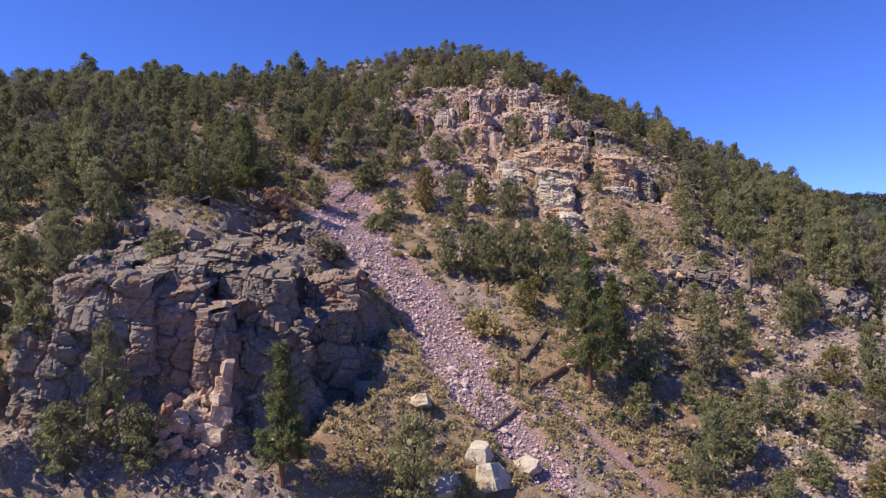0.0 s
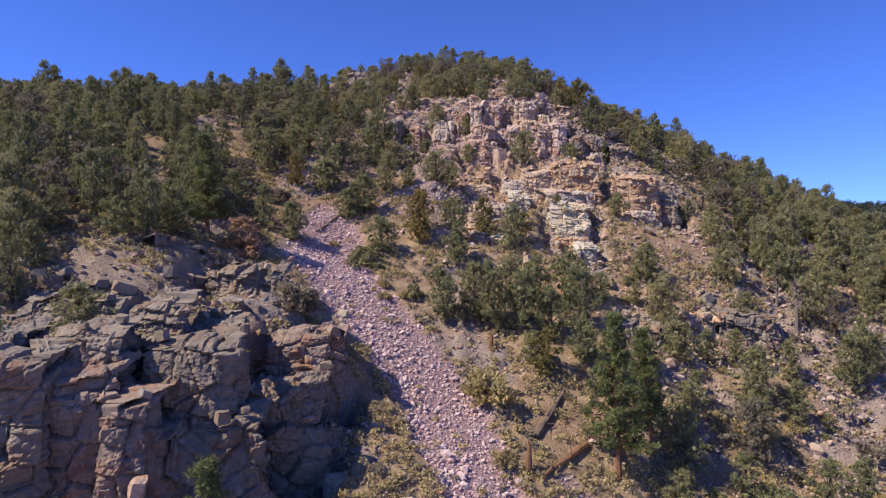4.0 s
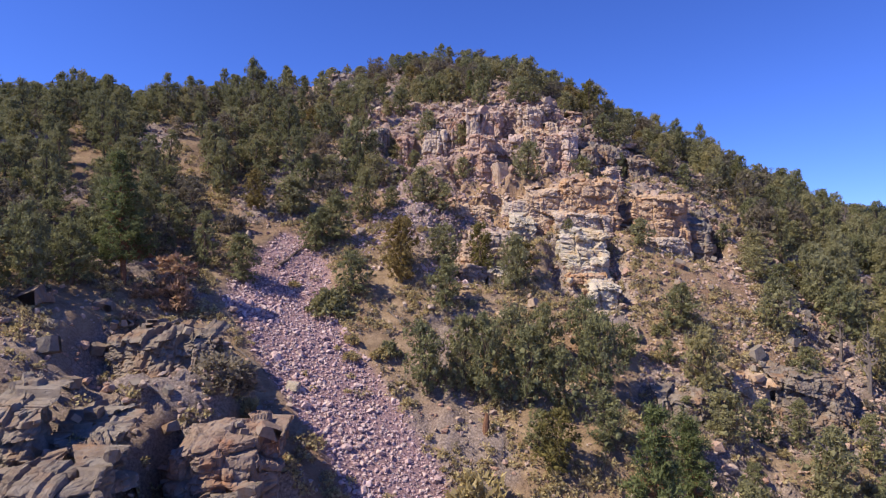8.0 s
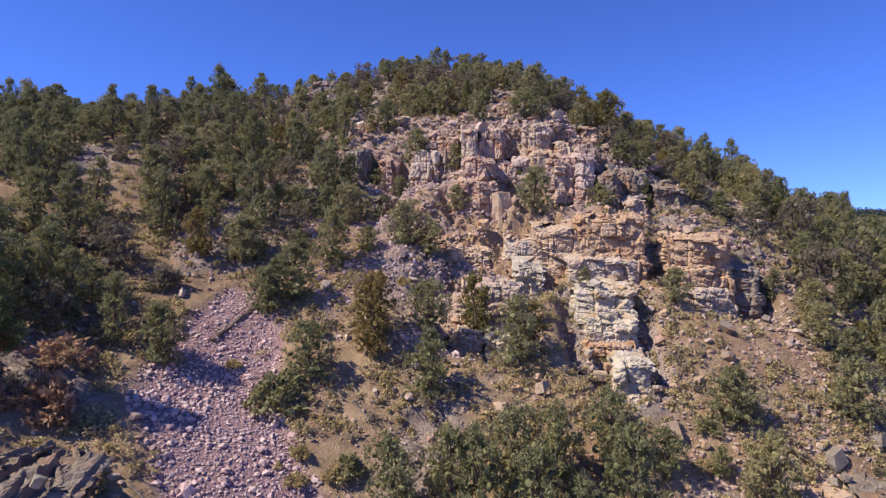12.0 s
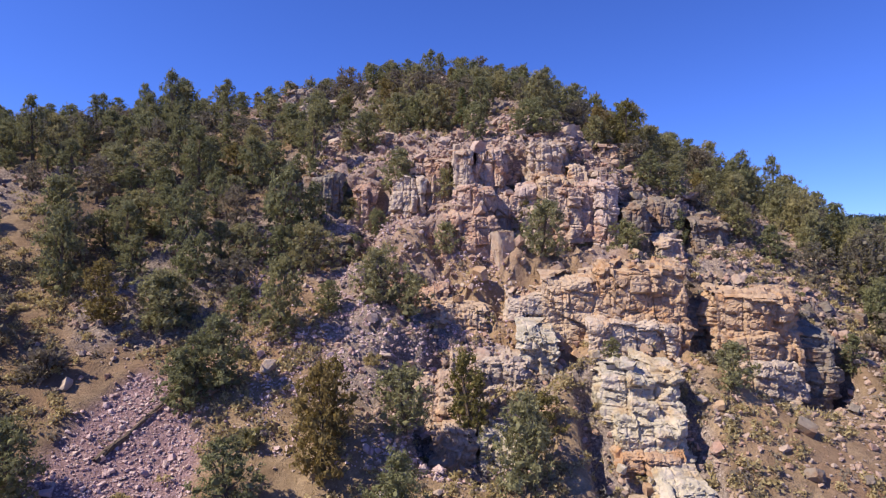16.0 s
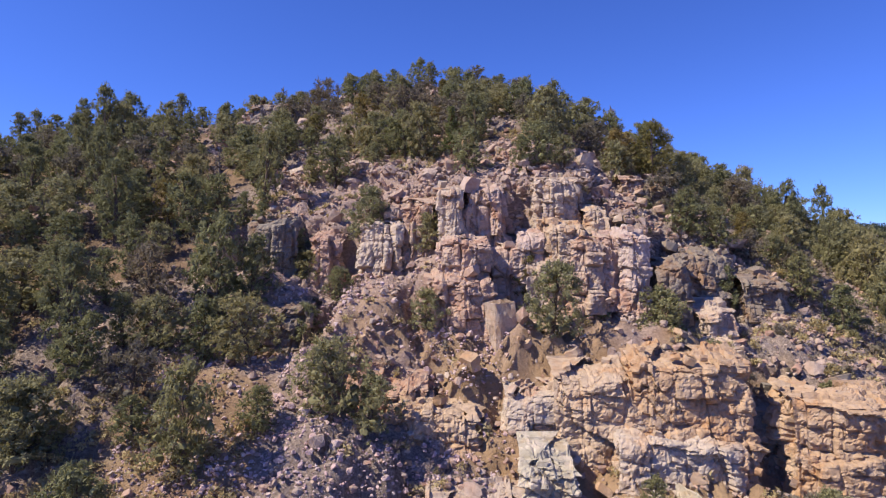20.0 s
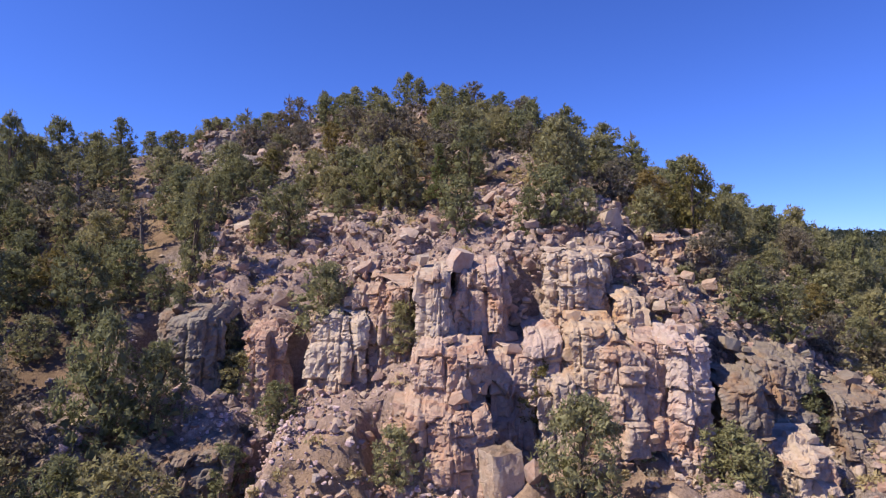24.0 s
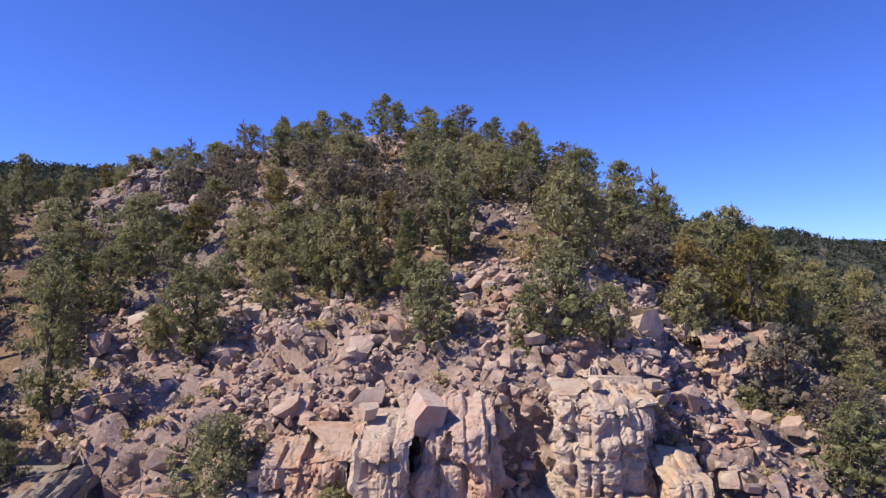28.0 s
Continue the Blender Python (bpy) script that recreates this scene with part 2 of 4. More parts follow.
def joints(s, t, w, h, seed, groove=0.3, tilted=1.2):
    """Jointed-rock relief: columns of uneven width, each parted into blocks that stand proud or back and lean a little."""
    ps = s / w + 0.8 * vnoise(s / (1.7 * w), t / (9 * h), seed + 7)
    i = np.floor(ps)
    fx = ps - i
    pt = t / h + 9 * lattice(i, 0 * i, seed) + 0.9 * vnoise(t / (1.7 * h), i * 3.3, seed + 8) + 0.25 * (lattice(i, 0 * i, seed + 6) - 0.5) * fx
    j = np.floor(pt)
    fy = pt - j
    v = lattice(i, j, seed + 1) - 0.5 + tilted * ((lattice(i, j, seed + 2) - 0.5) * (fx - 0.5) + (lattice(i, j, seed + 3) - 0.6) * (fy - 0.5))
    edge = np.minimum(np.minimum(fx, 1 - fx) * w, np.minimum(fy, 1 - fy) * h)
    return v - groove * np.exp(-((edge / 0.07) ** 2))


def smooth(a, b, v):
    t = np.clip((v - a) / (b - a), 0, 1)
    return t * t * (3 - 2 * t)


# cross-sections of the hill: x, and the ground's height at each of SECTION_Y
SECTION_Y = (-40, 0, 20, 40, 60, 80, 100, 120, 140, 175)
SECTIONS = (
    (-110, (-49, -35, -25, -10, 3, 14, 22, 27, 30, 31)),
    (-75, (-50, -34, -21, -8, 4, 15, 24, 28, 30, 30)),
    (-50, (-52, -36, -16, -2, 5, 13, 22, 30, 33, 33)),
    (-32, (-52, -42, -18, -4.5, 0, 9, 20.5, 31, 37, 37)),
    (-16, (-51, -43, -25, -15, -6, 7, 20, 33, 42, 41)),
    (0, (-50, -42, -31, -21, -9, 6, 23, 34, 45.2, 44)),
    (15, (-50, -43, -35, -24, -10, 8, 25, 34, 43.6, 42)),
    (30, (-51, -45, -39, -29, -12, 5, 18.5, 28, 34.5, 32)),
    (48, (-52, -46, -41, -32, -16, -3.5, 9.5, 18.5, 22, 18)),
    (75, (-54, -48, -43, -33, -21, -13, -2, 4.5, 6, 2)),
    (110, (-56, -49, -44, -35, -27, -19, -10, -4, -4, -7)),
)
GX, GY = np.arange(-140.0, 141.0, 2.0), np.arange(-70.0, 206.0, 2.0)


def base_grid():
    """The cross-sections joined and rounded, every two metres."""
    rows = np.array([np.interp(GY, SECTION_Y, z) for _, z in SECTIONS])
    g = np.array([np.interp(GX, [s[0] for s in SECTIONS], rows[:, j]) for j in range(len(GY))]).T
    for _ in range(2):
        for axis in (0, 1):
            q = np.concatenate([g.take([0] * 2, axis), g, g.take([-1] * 2, axis)], axis)
            n = g.shape[axis]
            g = sum(q.take(range(k, k + n), axis) for k in range(5)) / 5
    return g


BASE = base_grid()
# rock steps: x from, x to, y of the face at both ends, rise, thickness of the face, how far the step reaches
STEPS = (
    (-70.0, -52.0, 70.0, 72.0, 5.0, 1.2, 7.0),
    (55.0, 68.0, 82.0, 80.0, 4.0, 1.0, 5.0),
)


# rock masses of each outcrop: x from, x to, foot, top, y of the face, how far its ends turn back, kind of rock, in
# places darker to stand in for shade
CLIFF_LEFT = (
    (-13.6, -8.7, 13.2, 18.2, 91.5, 1.2, "G"),
    (-8.2, -4.7, 11.6, 17.0, 92.3, 0.5, "R"),
    (-3.5, 0.3, 12.3, 18.4, 91.3, 0.8, "C"),
    (-1.3, 3.4, 15.0, 20.0, 92.6, 0.3, "P"),
    (3.4, 6.0, 15.3, 21.1, 91.0, 0.7, "P"),
    (5.8, 9.5, 15.0, 21.4, 92.6, 0.2, "D"),
)
CLIFF_MIDDLE = (
    (3.3, 7.8, 12.3, 16.4, 88.0, 0.8, "R"),
    (2.3, 7.9, 7.2, 13.7, 86.0, 1.3, "R"),
    (7.9, 11.0, 7.2, 16.0, 90.3, -0.3, "D"),
    (10.2, 13.0, 13.9, 17.1, 91.0, 0.3, "D"),
    (10.8, 14.2, 8.4, 14.8, 89.0, 0.5, "C"),
)
CLIFF_RIGHT = (
    (11.9, 16.7, 15.8, 22.4, 93.2, 0.6, "C"),
    (16.0, 18.3, 15.8, 19.4, 92.0, 0.5, "O"),
    (12.8, 15.9, 12.5, 17.8, 89.6, 0.3, "O"),
    (14.0, 17.1, 8.1, 16.9, 88.2, 0.7, "P"),
    (16.4, 18.8, 11.8, 17.2, 89.3, 0.5, "R"),
    (17.9, 21.1, 8.7, 17.2, 88.2, 0.9, "D"),
    (21.1, 24.1, 8.5, 14.9, 88.0, 0.8, "G"),
)
BENCH = (
    (11.3, 17.7, 1.2, 7.5, 79.6, 0.6, "O"),
    (16.4, 24.2, 1.8, 8.5, 78.8, 0.9, "O"),
    (14.8, 23.0, 0.1, 3.8, 77.6, 0.5, "C"),
    # dark grey puts the shade of a hollow into the rock's colour
    (24.9, 28.4, -0.2, 5.4, 81.6, 0.0, "G"),
    (8.2, 13.1, 2.4, 6.3, 80.6, 0.3, "P"),
)
PILLAR = (
    (26.3, 33.9, -0.6, 6.1, 78.0, 1.2, "O"),
    (26.6, 33.7, -6.9, 0.4, 76.8, 1.0, "C"),
    # dark grey stands in for shade on the pillar's right side
    (34.0, 37.1, -7.3, 2.9, 79.0, 0.6, "G"),
)
PALE = (
    (14.4, 20.4, -2.9, 1.2, 70.5, 0.6, "W"),
    (14.7, 20.1, -4.8, -1.7, 68.2, 0.5, "W"),
    (14.4, 19.5, -9.1, -3.7, 66.8, 0.7, "O"),
    (16.4, 19.9, -8.4, -5.1, 64.2, 0.3, "W"),
)
LEDGES = (
    (-2.9, 3.2, 4.0, 6.5, 81.5, 0.3, "R"),
    (0.4, 6.4, 2.9, 5.3, 79.8, 0.3, "O"),
    (8.7, 12.2, -0.1, 2.9, 75.6, 0.6, "W"),
    (3.0, 9.9, -2.3, 1.1, 74.2, 0.4, "C"),
    (0.2, 4.6, -3.0, -0.2, 72.6, 0.4, "C"),
    (1.8, 5.3, -7.1, -3.0, 69.6, 0.4, "C"),
    (5.1, 8.7, -6.4, -3.7, 69.0, 0.3, "W"),
)
KNOB = (
    (-12.5, -6.2, 6.6, 11.4, 85.8, 0.9, "G"),
)
OUTCROP = (
    (-35.8, -29.8, -24.8, -15.1, 15.2, 1.0, "G"),
    (-33.7, -26.8, -19.2, -11.8, 17.2, 0.8, "G"),
    (-32.0, -26.8, -26.4, -17.8, 16.2, 0.4, "G"),
    (-28.7, -23.3, -24.8, -13.3, 19.2, 0.5, "B"),
    (-23.6, -20.6, -22.8, -14.9, 18.6, 0.5, "B"),
    (-23.6, -17.0, -20.1, -12.3, 23.8, 1.0, "G"),
    (-21.9, -14.9, -27.0, -17.4, 21.6, 1.0, "G"),
    (-18.3, -11.6, -29.5, -16.4, 28.5, 1.2, "G"),
    (-17.6, -10.8, -22.9, -13.4, 34.0, 1.2, "B"),
)
OUTCROP_TOP = (
    (-36.2, -30.3, -13.3, -10.9, 21.5, 0.5, "G"),
    (-30.5, -24.0, -14.6, -11.1, 21.6, 0.5, "G"),
    (-35.6, -22.3, -12.9, -9.5, 28.0, 0.8, "G"),
    (-23.2, -18.7, -14.0, -11.5, 30.0, 0.5, "G"),
    (-26.2, -17.5, -10.9, -7.6, 41.0, 0.8, "G"),
)
EAST = (
    (28.4, 32.9, -20.1, -14.0, 55.2, 0.5, "O"),
    (32.2, 40.4, -19.5, -13.5, 54.4, 0.8, "G"),
    (19.7, 25.0, -18.6, -14.8, 52.0, 0.5, "G"),
    (51.4, 64.2, -25.6, -17.5, 57.5, 1.5, "G"),
    (73.3, 80.5, -11.9, -6.1, 83.0, 0.8, "G"),
)
# reddish crags; the dark B tone has their shade in its colour
SUMMIT = (
    (-25.3, -18.2, 31.8, 36.5, 125.0, 0.8, "B"),
    (-25.8, -20.3, 29.4, 33.7, 121.0, 0.8, "B"),
    (-20.3, -15.3, 33.0, 37.4, 127.0, 0.6, "B"),
    (-20.4, -14.5, 28.7, 32.7, 117.0, 0.8, "B"),
    (-24.3, -18.0, 33.9, 37.3, 125.5, 0.6, "B"),
    (-4.6, -0.5, 34.9, 37.2, 122.0, 0.6, "P"),
)
# grey rock; its dark G tone also carries the shade of right-facing sides
SHOULDER = (
    (22.0, 25.3, 19.4, 23.5, 102.0, 0.6, "P"),
    (24.6, 28.8, 18.7, 23.0, 103.0, 1.0, "G"),
    (24.3, 29.6, 9.6, 15.4, 91.5, 0.8, "G"),
    (29.1, 34.3, 9.1, 13.2, 91.0, 0.8, "G"),
    (23.8, 27.2, 8.4, 11.0, 86.5, 0.6, "P"),
)
ALL_MASSES = CLIFF_LEFT + CLIFF_MIDDLE + CLIFF_RIGHT + BENCH + PILLAR + PALE + LEDGES + KNOB + OUTCROP + OUTCROP_TOP + EAST + SUMMIT + SHOULDER
MASS = np.array([m[:6] for m in ALL_MASSES])


def mass_pull(x, y):
    """How strongly the rock masses shape the ground at each place, and the height that they want there."""
    pull, height = np.zeros(len(x)), np.zeros(len(x))
    for xa, xb, za, zb, f, bow in MASS:
        near = np.nonzero((x > xa - 3.2) & (x < xb + 3.2) & (np.abs(y - f) < 9))[0]
        if not len(near):
            continue
        px = x[near]
        u = np.clip((2 * px - xa - xb) / (xb - xa), -1.3, 1.3)
        d = y[near] - f - bow * u * u
        w = smooth(xa - 2.6, xa + 0.2, px) * (1 - smooth(xb - 0.2, xb + 2.6, px)) * np.exp(-(((d - 0.8) / 3.0) ** 2))
        up = smooth(1.5, 3.0, d)
        h = (1 - up) * (za + 0.8 + 0.6 * np.minimum(d, 0)) + up * (zb - 0.5 + 0.5 * (d - 2.6))
        pull[near] += w
        height[near] += w * h
    return pull, height / np.maximum(pull, 1e-6)


def face_y(k, x):
    """Where the face of rock step k stands: buttresses and recesses along its line."""
    xa, xb, ya, yb = STEPS[k][:4]
    x = np.asarray(x, float)
    lone = 0 * x
    reach = min(1.0, (xb - xa) / 12)
    return ya + (yb - ya) * (x - xa) / (xb - xa) + reach * (3.0 * fbm(x + 17 * k, lone, 6.5, 2, 40 + k) + 1.3 * vnoise(x / 1.9, lone, 70 + k))


def step_rise(x, y):
    out = 0
    for k, (xa, xb, ya, yb, rise, thick, reach) in enumerate(STEPS):
        d = y - face_y(k, x)
        fade = smooth(xa - 1.2, xa + 1.0, x) * (1 - smooth(xb - 1.0, xb + 1.2, x))
        out = out + rise * fade * (smooth(-thick, thick, d) - 0.5) * np.exp(-(d / reach) ** 2)
    return out


def base_height(x, y):
    fx = np.clip((x - GX[0]) / 2, 0, len(GX) - 1.001)
    fy = np.clip((y - GY[0]) / 2, 0, len(GY) - 1.001)
    i, j = np.floor(fx).astype(int), np.floor(fy).astype(int)
    a, b = fx - i, fy - j
    return (BASE[i, j] * (1 - a) + BASE[i + 1, j] * a) * (1 - b) + (BASE[i, j + 1] * (1 - a) + BASE[i + 1, j + 1] * a) * b


# the stone run: its middle line from top to foot, and half its width there
RUN_Y = (23.0, 26.0, 29.5, 34.0, 41.0, 45.0, 50.0, 55.0, 61.0, 66.0, 71.0)
RUN_X = (8.6, 6.4, 2.4, 0.0, -2.4, -5.8, -10.6, -15.0, -17.4, -17.2, -18.8)
RUN_W = (1.6, 3.2, 4.0, 4.4, 4.7, 5.6, 6.6, 6.8, 5.2, 4.2, 1.2)


def run_mask(x, y):
    w = np.interp(y, RUN_Y, RUN_W, left=0.01, right=0.01) + 1.1 * fbm(x, y, 4.0, 3, 5)
    main = 1 - smooth(0.8, 1.1, np.abs(x - np.interp(y, RUN_Y, RUN_X)) / np.maximum(w, 0.05))
    side = (1 - smooth(0.7, 1.2, np.abs(x - 9.4 - (34.5 - y) * 0.95) / (1.2 + 0.9 * fbm(x, y, 3.0, 2, 6)))) * smooth(21, 24, y) * (1 - smooth(34, 36, y))
    return np.maximum(main * smooth(22.5, 23.5, y) * (1 - smooth(71, 72, y)), side)


def rock_mask(x, y):
    """Where bare broken rock shows: about the steps, on the upper slope and in patches."""
    out = 0 * x
    for xa, xb, ya, yb, rise, thick, reach in STEPS:
        f = ya + (yb - ya) * (x - xa) / (xb - xa)
        d = np.abs(y - f - 0.5) / (reach * 0.8)
        out = np.maximum(out, smooth(xa - 4, xa + 2, x) * (1 - smooth(xb - 2, xb + 4, x)) * (1 - smooth(0.6, 1.3, d)))
    out = np.maximum(out, smooth(0.15, 0.6, mass_pull(x, y)[0]))
    out = np.maximum(out, smooth(90, 95, y) * (1 - smooth(102, 110, y)) * smooth(-14, -8, x) * (1 - smooth(30, 40, x)))
    out = np.maximum(out, 0.55 * smooth(22, 26, y) * (1 - smooth(36, 48, y)) * smooth(-48, -44, x) * (1 - smooth(-15, -10, x)))
    lift = 0.26 * smooth(14, 30, x) + 0.24 * smooth(100, 112, y) - 0.04
    lift = lift + 0.12 * (1 - smooth(24, 34, y))
    patch = smooth(0.02, 0.24, fbm(x, y, 11.0, 4, 77) + lift)
    return np.clip(out + 0.85 * patch, 0, 1) * smooth(6, 14, y)


def ground_height(x, y, detail=True):
    x, y = np.asarray(x, float), np.asarray(y, float)
    z = base_height(x, y) + step_rise(x, y) + 1.5 * fbm(x, y, 16.0, 3, 11)
    pull, wanted = mass_pull(x, y)
    z = z + np.minimum(pull, 1) * (wanted - z)
    run = run_mask(x, y)
    z = z - 0.5 * run
    if detail:
        rock = rock_mask(x, y) * (1 - run)
        z = z + rock * (1.1 * cells(x, y, 2.3, 21) + 0.6 * cells(x, y, 1.0, 31)) + 0.3 * fbm(x, y, 2.2, 3, 51) * (1 - 0.6 * run)
    edge = np.maximum(np.abs(x) - 120, 0) + np.maximum(y - 180, 0) + np.maximum(-60 - y, 0)
    far = smooth(0, 250, edge)
    return z * (1 - far) + far * (-52 + 14 * fbm(x, y, 160.0, 3, 61))


# ---------------------------------------------------------------- mesh helpers
rng = np.random.default_rng(7)


def mesh_np(name, v, f, material, smooth_faces=False):
    """A mesh from arrays of vertices and triangles."""
    me = bpy.data.meshes.new(name)
    v, f = np.asarray(v, np.float32), np.asarray(f, np.int32)
    me.vertices.add(len(v))
    me.vertices.foreach_set("co", v.ravel())
    me.loops.add(f.size)
    me.loops.foreach_set("vertex_index", f.ravel())
    me.polygons.add(len(f))
    me.polygons.foreach_set("loop_start", np.arange(len(f), dtype=np.int32) * f.shape[1])
    me.polygons.foreach_set("use_smooth", np.full(len(f), smooth_faces))
    me.materials.append(material)
    me.update(calc_edges=True)
    return me


def part(name, mesh, parent, label="", m=None):
    ob = new(name, mesh)
    ob.parent = parent
    if m is not None:
        ob.matrix_basis = m
    if label:
        tagged(ob, label)
    return ob


def ground_z(x, y):
    return float(ground_height(np.array([x]), np.array([y]))[0])


def ball():
    bm = bmesh.new()
    bmesh.ops.create_icosphere(bm, subdivisions=1, radius=1)
    v = np.array([p.co[:] for p in bm.verts])
    f = np.array([[p.index for p in q.verts] for q in bm.faces])
    bm.free()
    return v, f


LUMP_V, LUMP_F = ball()


class Shape:
    """Collects vertices and triangles."""

    def __init__(self):
        self.v, self.f, self.n = [], [], 0

    def add(self, v, f):
        self.v.append(np.asarray(v, float))
        self.f.append(np.asarray(f, int) + self.n)
        self.n += len(v)

    def tube(self, pts, radii, sides=5, join=False):
        """A tapered limb; with join it grows out of the nearest point made before."""
        pts = np.asarray(pts, float)
        d = np.gradient(pts, axis=0)
        d /= np.linalg.norm(d, axis=1)[:, None] + 1e-9
        ref = np.where(np.abs(d[:, 2:3]) > 0.8, [[1.0, 0, 0]], [[0, 0, 1.0]])
        u = np.cross(d, ref)
        u /= np.linalg.norm(u, axis=1)[:, None]
        w = np.cross(d, u)
        a = np.arange(sides) * 2 * np.pi / sides
        ring = pts[:, None] + np.asarray(radii)[:, None, None] * (np.cos(a)[None, :, None] * u[:, None] + np.sin(a)[None, :, None] * w[:, None])
        k, n = np.arange(sides), len(pts)
        f = []
        for i in range(n - 1):
            p, q = i * sides + k, i * sides + (k + 1) % sides
            f += [np.stack([p, q, q + sides], 1), np.stack([p, q + sides, p + sides], 1)]
        f.append(np.array([[(n - 1) * sides, (n - 1) * sides + i, (n - 1) * sides + i + 1] for i in range(1, sides - 1)]))
        ring, f = ring.reshape(-1, 3), np.concatenate(f)
        if join:
            old = np.concatenate(self.v)
            k = int(((old - pts[0]) ** 2).sum(1).argmin())
            self.add(ring[1:], np.where(f == 0, k - self.n, f - 1))
        else:
            self.add(ring, f)

    def sprays(self, centres, outward, size, each, r, face=0.0, wide=0.3):
        """Tufts of small leaves about each centre, pointing out and up; with face they lie more along the tuft's outer side."""
        c = np.repeat(centres, each, 0)
        o = np.repeat(outward, each, 0)
        n = len(c)
        d = o * (0.9 - face) + r.normal(0, 0.75, (n, 3)) + [0, 0, 0.25]
        side = o * face * 2.2 + r.normal(0, 1, (n, 3))
        s = np.cross(d, side)
        s /= np.linalg.norm(s, axis=1)[:, None] + 1e-9
        d = np.where(face > 0, np.cross(side, s), d)
        d /= np.linalg.norm(d, axis=1)[:, None] + 1e-9
        length = size * r.uniform(0.6, 1.3, (n, 1))
        p = c + r.normal(0, size * 0.42, (n, 3))
        v = np.stack([p - s * length * wide, p + s * length * wide, p + d * length], 1).reshape(-1, 3)
        self.add(v, np.arange(n * 3).reshape(-1, 3))

    def lump(self, centre, radii, r):
        """The shaded inside of a foliage clump: an uneven ball of few faces."""
        v = LUMP_V * r.uniform(0.5, 1.2, (len(LUMP_V), 1)) * radii + centre
        self.add(v, LUMP_F)

    def mesh(self, name, material, smooth_faces=False):
        return mesh_np(name, np.concatenate(self.v), np.concatenate(self.f), material, smooth_faces)


# ---------------------------------------------------------------- the hillside, one sheet to the horizon
def spread(a, b, fine, reach):
    """Coordinates every fine metres from a to b, and ever wider beyond."""
    core = np.arange(a, b, fine)
    out, step, v = [], fine, 0.0
    while v < reach:
        step *= 1.22
        v += step
        out.append(v)
    out = np.array(out)
    return np.concatenate([(a - out)[::-1], core, core[-1] + out])


def clearing(x, y):
    """Open strips in the western wood: tan soil above the scree, and a grey rocky one beyond."""
    tan = 1 - smooth(1.6, 4.2, np.abs(x - np.interp(y, (62, 66, 74, 84, 90), (-22, -22, -29, -38, -48))))
    grey = 1 - smooth(1.2, 3.2, np.abs(x - np.interp(y, (52, 58, 73, 82), (-35, -37, -46, -52))))
    return np.maximum(tan * smooth(60, 64, y) * (1 - smooth(88, 92, y)), grey * smooth(50, 54, y) * (1 - smooth(80, 84, y)))


def forest_floor(x, y):
    """Where needles and twigs darken the soil; in the clearings the darkening stands in for shade and edge falloff."""
    left = 1 - smooth(-4, 4, x - np.interp(y, (38, 50, 60, 70, 80), (-36, -30, -25, -21, -15)))
    return np.clip(np.maximum(np.maximum(left * smooth(36, 44, y), smooth(106, 112, y)), smooth(35, 44, x) * smooth(50, 60, y)) * (0.75 + fbm(x, y, 5.0, 2, 909)) * (1 - 0.5 * clearing(x, y)), 0, 1)


def make_ground():
    xs, ys = spread(-72, 84, 0.46, 2600), spread(8, 148, 0.4, 2600)
    X, Y = np.meshgrid(xs, ys, indexing="ij")
    x, y = X.ravel(), Y.ravel()
    z = ground_height(x, y)
    run, rock = run_mask(x, y), rock_mask(x, y)
    # the ground stands back behind the blocks of the rock faces
    gy = np.gradient(z.reshape(X.shape), axis=1).ravel() / 0.4
    steep = smooth(0.9, 1.8, gy) * rock
    y = y + steep * 0.7 * (np.abs(x) < 84)
    n, m = X.shape
    i = (np.arange(n - 1)[:, None] * m + np.arange(m - 1)[None]).ravel()
    f = np.stack([i, i + m, i + m + 1, i + 1], 1)
    me = mesh_np("ground", np.stack([x, y, z], 1), f, GROUND, True)
    ochre = smooth(0.02, 0.22, fbm(x, y, 9.0, 3, 303)) * (smooth(60, 68, y) * (1 - smooth(84, 92, y)) * smooth(-8, 0, x) * (1 - smooth(26, 34, x)))
    pink = rock * smooth(76, 84, y) * (1 - smooth(104, 110, y)) * smooth(-16, -10, x) * (1 - smooth(19, 25, x))
    for name, value in (("scree", run), ("rock", rock), ("ochre", ochre), ("pink", pink), ("litter_shade", forest_floor(x, y))):
        a = me.attributes.new(name, "FLOAT", "POINT")
        a.data.foreach_set("value", value.astype(np.float32))
    return tagged(new("ground", me), "steep tan hillside of dry soil, broken rock and pink stones", "hillside", kind="structure")


make_ground()


# ---------------------------------------------------------------- rocks
def stone_arrays(seed):
    """A small angular stone."""
    r = np.random.default_rng(seed)
    bm = bmesh.new()
    p = r.normal(0, 1, (15, 3))
    p /= (np.abs(p) ** 4).sum(1)[:, None] ** 0.25
    for q in p * r.uniform(0.42, 0.52, (15, 1)):
        bm.verts.new(q)
    bmesh.ops.convex_hull(bm, input=bm.verts)
    loose = [v for v in bm.verts if not v.link_faces]
    bmesh.ops.delete(bm, geom=loose, context="VERTS")
    bmesh.ops.triangulate(bm, faces=bm.faces)
    bm.verts.index_update()
    v = np.array([p.co[:] for p in bm.verts])
    f = np.array([[p.index for p in q.verts] for q in bm.faces])
    bm.free()
    return v, f


STONES = [stone_arrays(200 + k) for k in range(12)]


